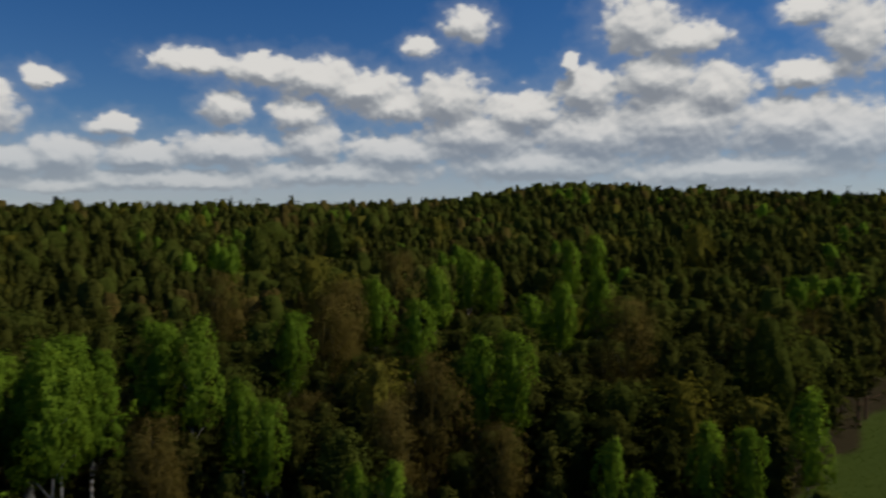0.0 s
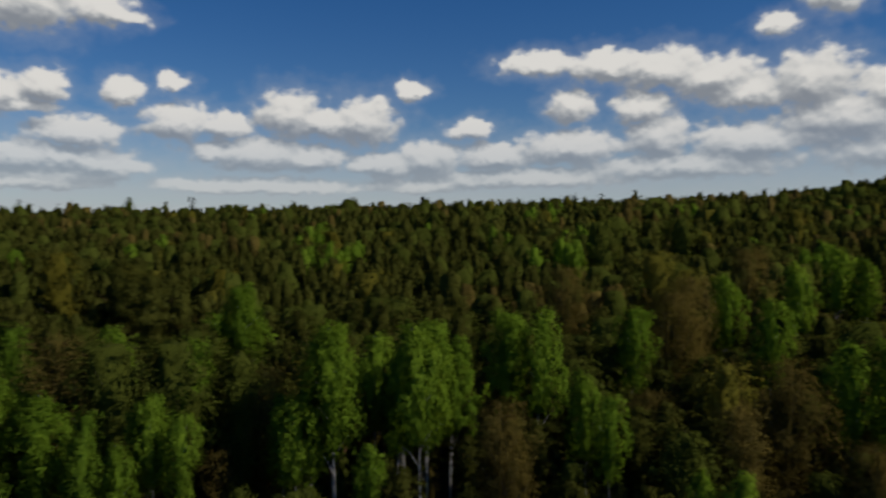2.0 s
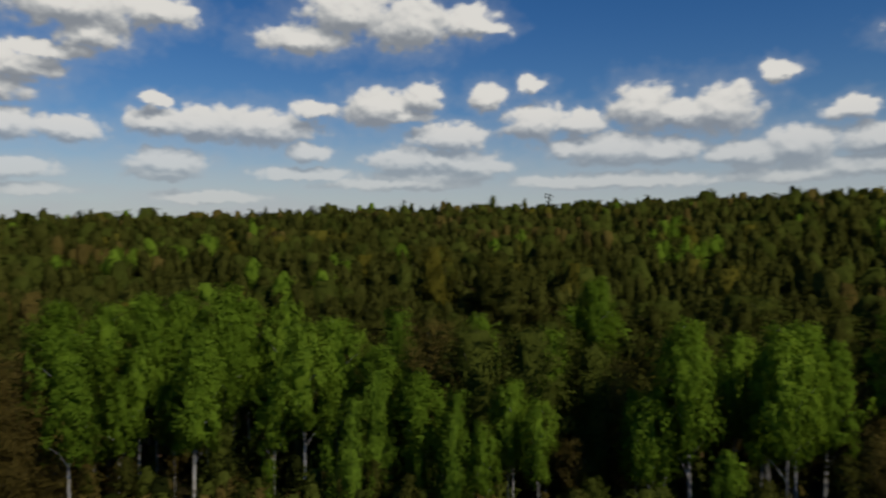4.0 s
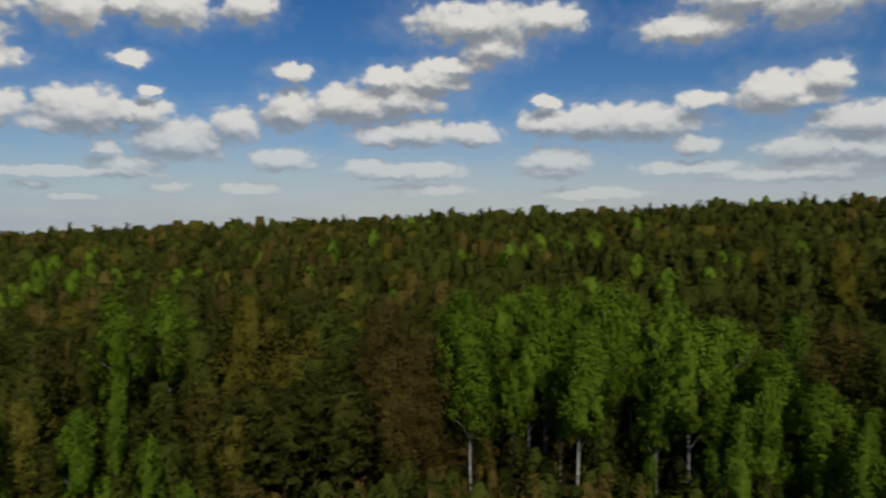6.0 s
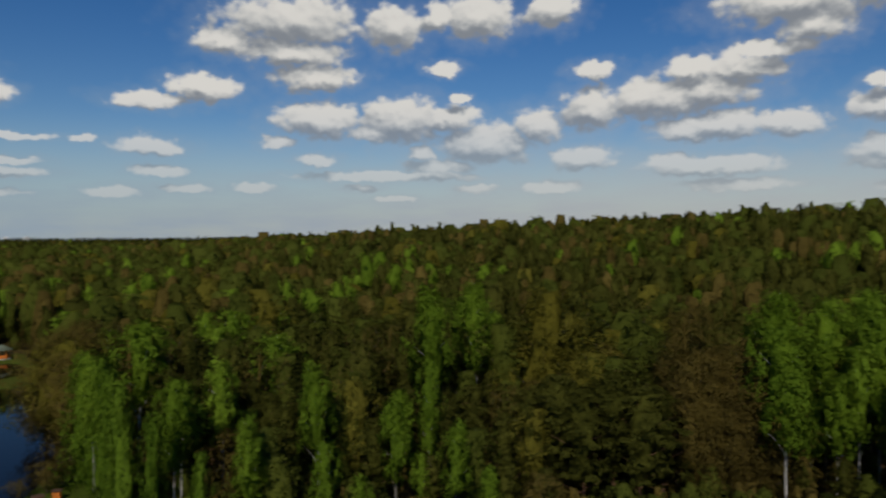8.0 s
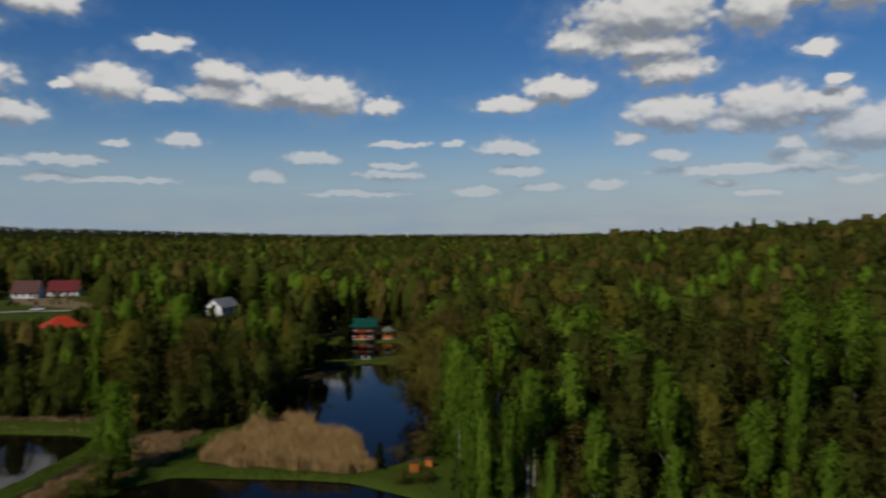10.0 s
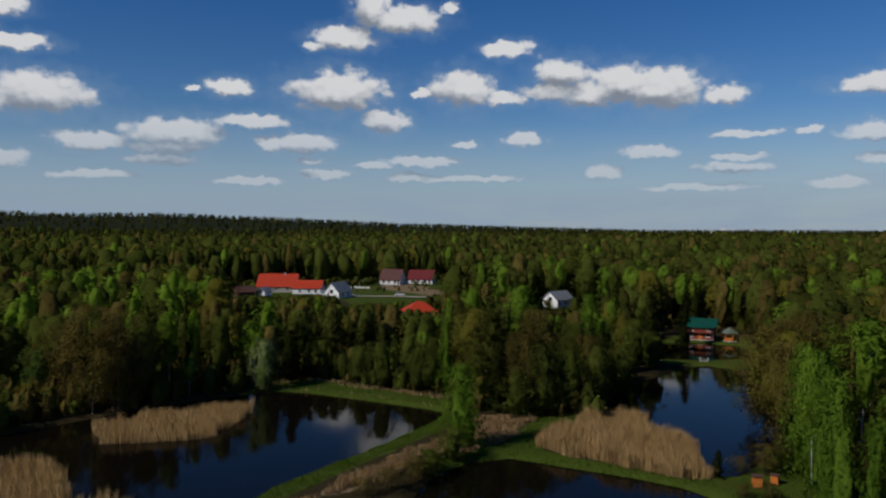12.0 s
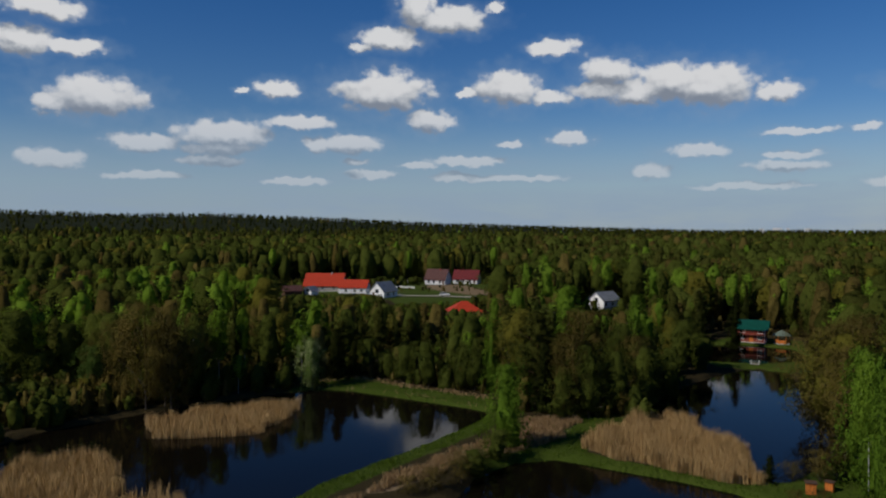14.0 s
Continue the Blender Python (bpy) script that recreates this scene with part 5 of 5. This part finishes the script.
def gazebo(a, d):
    x, y = spot(a, d)
    root = new("gazebo")
    root.matrix_basis = pose(x, y, 0.6, 0, 0, a)
    bm = bmesh.new()
    bmesh.ops.create_cone(bm, cap_ends=True, segments=6, radius1=2.5, radius2=0.12, depth=1.3, matrix=Matrix.Translation((0, 0, 2.75)))
    part("roof", bm, ROOF_MOSS, root, "grey-green shingled pointed roof")
    bm = bmesh.new()
    bmesh.ops.create_cone(bm, cap_ends=True, segments=6, radius1=2.1, radius2=2.1, depth=0.6, matrix=Matrix.Translation((0, 0, -0.2)))
    part("floor", bm, CONCRETE, root)
    for k in range(6):
        t = radians(60 * k)
        px, py = 1.8 * math.cos(t), 1.8 * math.sin(t)
        part("post", boxed(px - 0.08, py - 0.08, 0.1, px + 0.08, py + 0.08, 2.2), BOARD_ORANGE, root)
        if k != 1:
            t2 = radians(60 * k + 60)
            bm = boxed(-0.8, -0.04, 0.15, 0.8, 0.04, 0.95)
            bmesh.ops.rotate(bm, verts=bm.verts[:], cent=(0, 0, 0), matrix=Matrix.Rotation((t + t2) / 2 + math.pi / 2, 3, "Z"))
            c = (1.8 * (math.cos(t) + math.cos(t2)) / 2, 1.8 * (math.sin(t) + math.sin(t2)) / 2, 0)
            bmesh.ops.translate(bm, verts=bm.verts[:], vec=c)
            part("side_panel", bm, BOARD_ORANGE, root)
    return tagged(root, "open hexagonal gazebo of orange timber on the bank", "gazebo")


gazebo(133.7, 209)


def booth(a, d, s, turn):
    """A small upright box of orange boards with a dark sloping lid."""
    x, y = spot(a, d)
    root = new("wooden_booth")
    root.matrix_basis = pose(x, y, float(land(x, y)) - 0.05, 0, 0, a + turn) @ Matrix.Diagonal((s, s, s, 1))
    for i in range(5):
        part("board", boxed(-0.6 + i * 0.24, -0.5, 0.15, -0.6 + i * 0.24 + 0.225, -0.45, 1.6, bevel=0.008), BOARD_ORANGE, root)
    part("body", boxed(-0.59, -0.448, 0.12, 0.59, 0.5, 1.58), BOARD_ORANGE, root)
    part("lid", prism([(-0.75, 1.62), (0.75, 1.62), (0.75, 1.72), (-0.75, 1.72)], -0.7, 0.65), BOARD_BROWN, root, "dark felted lid")
    for px in (-0.5, 0.5):
        part("leg", boxed(px - 0.06, -0.4, -0.3, px + 0.06, 0.4, 0.118), BOARD_BROWN, root)
    return tagged(root, "small orange wooden booth with a dark lid by the bank", "booth")


booth(131.75, 92, 0.85, 8)
booth(130.6, 94, 0.7, -14)


def sluice(a, d):
    """The little outlet between the two ponds: two posts, a gate board and a plank."""
    x, y = spot(a, d)
    root = new("sluice_gate")
    root.matrix_basis = pose(x, y, 0.1, 0, 0, a)
    for px in (-0.8, 0.8):
        part("post", boxed(px - 0.12, -0.15, -1.4, px + 0.12, 0.15, 1.3, bevel=0.02), CONCRETE, root)
    part("gate_board", boxed(-0.678, -0.06, -1.3, 0.678, 0.06, 0.7), TIMBER_GREY, root)
    part("plank", boxed(-1.2, 0.16, 0.9, 1.2, 0.5, 0.97), TIMBER_GREY, root)
    return tagged(root, "concrete sluice with a weathered gate board in the dike", "sluice")


sluice(135.4, 175)


def far_building(a, d, w, h):
    """A pale block of the town on the horizon, with a flat roof and rows of windows."""
    x, y = spot(a, d)
    root = new("town_building")
    root.matrix_basis = pose(x, y, float(land(x, y)) - 1.0, 0, 0, a)
    part("wall", boxed(-w / 2, -7, 0, w / 2, 7, h, bevel=0.2), PLASTER, root)
    part("roof", boxed(-w / 2 - 0.6, -7.6, h + 0.003, w / 2 + 0.6, 7.6, h + 1.0), ROOF_GREY, root)
    for k in range(4):
        zz = h * (0.3 + 0.17 * k)
        part("window_band", boxed(-w / 2 + 2, -7.1, zz, w / 2 - 2, -7.004, zz + 1.6), GLASS, root)
    return tagged(root, "pale town block far off on the horizon", "building", "town on the horizon")


far_building(134.1, 4350, 44, 30)
far_building(133.4, 4450, 20, 26)
far_building(135.1, 4500, 26, 25)
far_building(132.2, 4550, 30, 25)


def strip(name, pts, width, mat, label, kind, lift=0.06):
    """A path laid on the ground along a line of corners."""
    bm = bmesh.new()
    line = []
    for (x0, y0), (x1, y1) in zip(pts, pts[1:]):
        n = max(int(math.hypot(x1 - x0, y1 - y0) / 2.0), 1)
        line += [(x0 + (x1 - x0) * k / n, y0 + (y1 - y0) * k / n) for k in range(n)]
    line.append(pts[-1])
    rows = []
    for i, (x, y) in enumerate(line):
        x0, y0 = line[max(i - 1, 0)]
        x1, y1 = line[min(i + 1, len(line) - 1)]
        ln = math.hypot(x1 - x0, y1 - y0)
        nx, ny = -(y1 - y0) / ln * width / 2, (x1 - x0) / ln * width / 2
        rows.append([bm.verts.new((x + nx * k, y + ny * k, float(land(x + nx * k, y + ny * k)) + lift + (0.03 if k == 0 else -0.03))) for k in (-1, 0, 1)])
    for p, q in zip(rows, rows[1:]):
        for k in (0, 1):
            f = bm.faces.new((p[k], q[k], q[k + 1], p[k + 1]))
    bmesh.ops.recalc_face_normals(bm, faces=bm.faces[:])
    if bm.faces[0].normal.z < 0:
        bmesh.ops.reverse_faces(bm, faces=bm.faces[:])
    me = bpy.data.meshes.new(name)
    bm.to_mesh(me)
    bm.free()
    me.materials.append(mat)
    return tagged(new(name, me), label, kind, kind="structure")


strip("road", [spot(162.0, 330), spot(161.2, 318), spot(158.7, 318), spot(156.4, 314), spot(153.5, 318)], 5.0, GRAVEL, "pale gravel lane through the village", "road", 0.45)
strip("road", [spot(161.8, 395), spot(159.9, 392)], 6.0, GRAVEL, "pale gravel yard beside the houses", "road", 0.45)


def garden_fence(p, q, n):
    """A pale board fence between two points: posts, two rails, upright boards."""
    (x0, y0), (x1, y1) = p, q
    root = new("garden_fence")
    ln = math.hypot(x1 - x0, y1 - y0)
    root.matrix_basis = pose(x0, y0, float(land((x0 + x1) / 2, (y0 + y1) / 2)), 0, 0, math.degrees(math.atan2(y1 - y0, x1 - x0)))
    for i in range(n + 1):
        px = ln * i / n
        part("post", boxed(px - 0.07, -0.07, -0.6, px + 0.07, 0.07, 1.35, bevel=0.01), POST_WHITE, root)
    for z in (0.35, 1.0):
        part("rail", boxed(0.08, 0.075, z, ln - 0.08, 0.115, z + 0.1), POST_WHITE, root)
    for i in range(n * 4):
        bx = ln * (i + 0.5) / (n * 4)
        part("board", boxed(bx - 0.2, 0.118, 0.12, bx + 0.2, 0.14, 1.25), POST_WHITE, root)
    return tagged(root, "pale painted board fence in the village gardens", "fence", "garden fences")


garden_fence(spot(162.2, 404), spot(160.6, 408), 5)
garden_fence(spot(161.6, 372), spot(160.2, 366), 5)
garden_fence(spot(170.4, 318), spot(169.6, 315), 3)

CAR_WHITE = paint("white_car_paint", (0.75, 0.75, 0.74), 0.25, 1.0, bump=0.0)
RUBBER = paint("black_rubber", (0.02, 0.02, 0.02), 0.9, 4.0)


def parked_car(a, d, turn):
    x, y = spot(a, d)
    root = new("car")
    root.matrix_basis = pose(x, y, float(land(x, y)) + 0.5, 0, 0, a + turn)
    bm = prism([(-2.2, 0.35), (2.2, 0.35), (2.25, 0.75), (1.3, 0.92), (-2.1, 0.95), (-2.25, 0.7)], -0.85, 0.85)
    bmesh.ops.bevel(bm, geom=bm.edges[:], offset=0.06, segments=2, affect="EDGES")
    part("body", bm, CAR_WHITE, root)
    part("cabin", prism([(-1.9, 0.93), (0.95, 0.93), (0.35, 1.42), (-1.5, 1.45)], -0.72, 0.72), GLASS, root, "dark glazed cabin")
    part("roof", boxed(-1.5, -0.7, 1.446, 0.35, 0.7, 1.5, bevel=0.02), CAR_WHITE, root)
    for wx in (-1.35, 1.35):
        for wy in (-0.8, 0.8):
            bm = bmesh.new()
            bmesh.ops.create_cone(bm, cap_ends=True, segments=16, radius1=0.32, radius2=0.32, depth=0.2, matrix=Matrix.Translation((wx, wy, 0.32)) @ Matrix.Rotation(radians(90), 4, "X"))
            part("wheel", bm, RUBBER, root, "black tyre")
    return tagged(root, "white car parked on the pale gravel lane", "car")


parked_car(157.9, 317.5, 4)


# ---- reeds, grass and undergrowth ----
def scatter_in(ring, n, seed):
    r = np.random.RandomState(seed)
    p = np.array(ring, float)
    lo, hi = p.min(0), p.max(0)
    out = np.zeros((0, 2))
    while len(out) < n:
        q = r.uniform(lo, hi, (n * 2, 2))
        edge = 0.8 * waves(q[:, 0], q[:, 1], 6, seed)
        out = np.concatenate([out, q[ring_distance(q[:, 0], q[:, 1], ring) < edge]])
    return out[:n], r


def blades(name, rings, n, height, width, mat, label, category, seed, bend=0.25):
    """Upright stalks: each one a tapered blade of two bent pieces."""
    vs, ts = [], []
    for k, ring in enumerate(rings):
        q, r = scatter_in(ring, n[k], seed + k)
        z = np.maximum(land(q[:, 0], q[:, 1]), -0.3)
        tall = height * (1 + 0.28 * waves(q[:, 0], q[:, 1], 7, seed + 9) + 0.16 * waves(q[:, 0], q[:, 1], 2.3, seed + 10)) * r.uniform(0.65, 1.15, len(q))
        th = r.uniform(0, 6.283, len(q))
        ax, ay = np.cos(th) * width / 2, np.sin(th) * width / 2
        bx, by = r.normal(0, bend, len(q)) * tall * 0.5, r.normal(0, bend, len(q)) * tall * 0.5
        base = np.stack([q[:, 0], q[:, 1], z - 0.1], 1)
        side = np.stack([ax, ay, np.zeros(len(q))], 1)
        mid = base + np.stack([bx * 0.35, by * 0.35, tall * 0.6], 1)
        tip = base + np.stack([bx, by, tall], 1)
        v = np.stack([base - side, base + side, mid + side * 0.9, mid - side * 0.9, tip], 1)
        vs.append(v.reshape(-1, 3))
        ts.append(np.repeat(r.uniform(0, 1, len(q)) * 0.6, 5))
    v = np.concatenate(vs)
    i = np.arange(0, len(v), 5)[:, None]
    f = np.concatenate([i + np.array([[0, 1, 2]]), i + np.array([[0, 2, 3]]), i + np.array([[3, 2, 4]])], 0)
    me = mesh_of(name, v, f, [mat], None, np.concatenate(ts))
    return tagged(new(name, me), label, category, kind="stuff")


REED_B = [(-54, -85.3), (-64.5, -91.5), (-70, -95), (-77, -96.5), (-77.5, -92), (-75.5, -87), (-75, -82), (-74, -77), (-71, -72), (-66, -65.5), (-62.5, -67.5), (-59.5, -73.5), (-56.3, -79.8)]
REED_A = [(0, -122), (-2, -114), (-12.5, -109.5), (-17, -112), (-22.6, -119.7), (-25.5, -127), (-18, -126.5), (-9, -126)]
REED_L = [(15.8, -103), (10, -107), (5, -108), (2.5, -98), (2, -90), (-4.4, -86), (-5, -83), (14, -86), (22, -95)]
blades("reed_bed", [REED_B], [22000], 2.1, 0.065, REED, "dense bed of dry straw-coloured reeds at the pond edge", "reeds", 61)
blades("reed_bed", [REED_A, REED_L], [10000, 12000], 2.0, 0.065, REED, "dry straw-coloured reeds standing in the dark pond", "reeds", 65)
blades("sedge", [STRAW[0]], [8000], 0.9, 0.09, SEDGE, "tangle of dry brown sedge in the ditch", "sedge", 71, 0.6)
BANK_EDGE = [(-31, -139.5), (-37, -142), (-41, -137), (-45.5, -128.5), (-50, -122), (-54, -116.5), (-57, -112.5), (-58.5, -114), (-55, -119.5), (-51, -125.5), (-46.5, -132), (-42, -141), (-37, -145.5), (-31, -142.5)]
BANK_SHORE = [(-30, -137.2), (-36, -133.5), (-42, -125.5), (-47, -118.3), (-52.5, -109.5), (-53.3, -110), (-48, -119.2), (-42.9, -126.5), (-36.8, -134.6), (-30.5, -138.2)]
blades("sedge", [BANK_EDGE, BANK_SHORE], [1100, 120], 0.6, 0.08, SEDGE, "dry sedge and weeds along the grassy pond bank", "sedge", 72, 0.6)
blades("grass", MEADOW[:4] + MEADOW[5:6] + MEADOW[7:], [9000, 9000, 4000, 5000, 3000, 3000], 0.35, 0.07, GRASS, "fresh green grass on the dikes and banks", "grass", 75, 0.6)


def bank_spots(seed, gap, a0, a1, lo, hi):
    """Spots for bushes right up to the water's edge on the wooded banks."""
    r = np.random.RandomState(seed)
    n = int(radians(a1 - a0) * (hi * hi - lo * lo) / 2 / gap ** 2)
    a, d = np.radians(r.uniform(a0, a1, n)), np.sqrt(r.uniform(lo * lo, hi * hi, n))
    x, y = -d * np.sin(a), d * np.cos(a)
    keep = np.ones(n, bool)
    for ring in PONDS:
        keep &= ring_distance(x, y, ring) > 1.6
    keep &= ring_distance(x, y, MEADOW[2]) > 0.6
    for ha, hd, room in HOUSES:
        keep &= np.hypot(x + hd * math.sin(radians(ha)), y - hd * math.cos(radians(ha))) > room * 0.75
    return x[keep], y[keep], r


def build_undergrowth(lo, hi, gap, seed, a0, a1, tall, label, near=0.0, bank=False, n=60):
    """Low bushes that close the foot of the wood."""
    x, y, r = bank_spots(seed, gap, a0, a1, lo, hi) if bank else forest_spots(lo, hi, gap, seed, a0, a1, near)
    a, d = heading(x, y), np.hypot(x, y)
    h = np.minimum(r.uniform(0.4, 1.0, x.shape) * tall, top_cap(a, d) * 0.9)
    ok = h > 1.0
    x, y, h = x[ok], y[ok], h[ok]
    kind = r.choice([KINDS.index("olive"), KINDS.index("brown"), KINDS.index("birch"), KINDS.index("spruce")], x.shape, p=(0.48, 0.45, 0.0, 0.07))
    z = land(x, y) - 0.2
    vs, fs, ms, ts, ns, off = [], [], [], [], [], 0
    for k in sorted(set(kind)):
        _, (pv, pf, pn) = tree_shape("bush" if KINDS[k] != "brown" else "twigs", 900 + k, n, (2.8 if KINDS[k] != "brown" else 4.0) * (110 / n) ** 0.5, wood=False, rows=4, sides=6)
        sel = np.where(kind == k)[0]
        s = (h[sel] / 20.0)[:, None]
        th = r.uniform(0, 6.283, len(sel))[:, None]
        c, sn = np.cos(th), np.sin(th)
        vs.append(np.stack([x[sel][:, None] + (pv[None, :, 0] * c - pv[None, :, 1] * sn) * s,
                            y[sel][:, None] + (pv[None, :, 0] * sn + pv[None, :, 1] * c) * s,
                            z[sel][:, None] + pv[None, :, 2] * s], -1).reshape(-1, 3))
        ns.append(np.stack([pn[None, :, 0] * c - pn[None, :, 1] * sn, pn[None, :, 0] * sn + pn[None, :, 1] * c, pn[None, :, 2] + 0 * c], -1).reshape(-1, 3))
        fs.append((pf[None] + (np.arange(len(sel)) * len(pv))[:, None, None]).reshape(-1, 3) + off)
        ms.append(np.full(len(sel) * len(pf), k))
        ts.append(np.repeat(r.uniform(0, 1, len(sel)), len(pv)))
        off += len(sel) * len(pv)
    me = mesh_of("undergrowth", np.concatenate(vs), np.concatenate(fs), [LEAF[k] for k in KINDS], np.concatenate(ms), np.concatenate(ts), np.concatenate(ns))
    print("undergrowth", len(me.polygons))
    return tagged(new("undergrowth", me), label, "bushes", kind="stuff")


build_undergrowth(98, 230, 4.4, 81, 127.0, 200.0, 6.0, "low olive and brown bushes under the pondside trees")
build_undergrowth(60, 106, 3.1, 82, -34.0, 128.0, 5.0, "low brown and green undergrowth on the forest floor", 14.0, n=130)
build_undergrowth(112, 150, 2.4, 83, 169.5, 197.0, 5.5, "dark bushes leaning over the far pond bank", bank=True)
build_undergrowth(117, 150, 2.7, 84, 139.5, 152.0, 6.0, "dark bushes along the shaded pond bank", bank=True)
build_undergrowth(122, 160, 2.5, 85, 153.0, 168.0, 4.6, "low olive bushes behind the grassy bank", bank=True)
build_undergrowth(225, 400, 4.8, 86, 150.0, 172.0, 3.6, "garden bushes and young trees among the village houses")
build_undergrowth(72, 106, 2.2, 87, 48.0, 96.0, 6.5, "thick brown and olive brushwood at the foot of the birches", 16.0, n=150)
build_undergrowth(326, 388, 7.5, 88, 153.5, 168.0, 2.6, "garden shrubs and hedges round the village houses", bank=True)
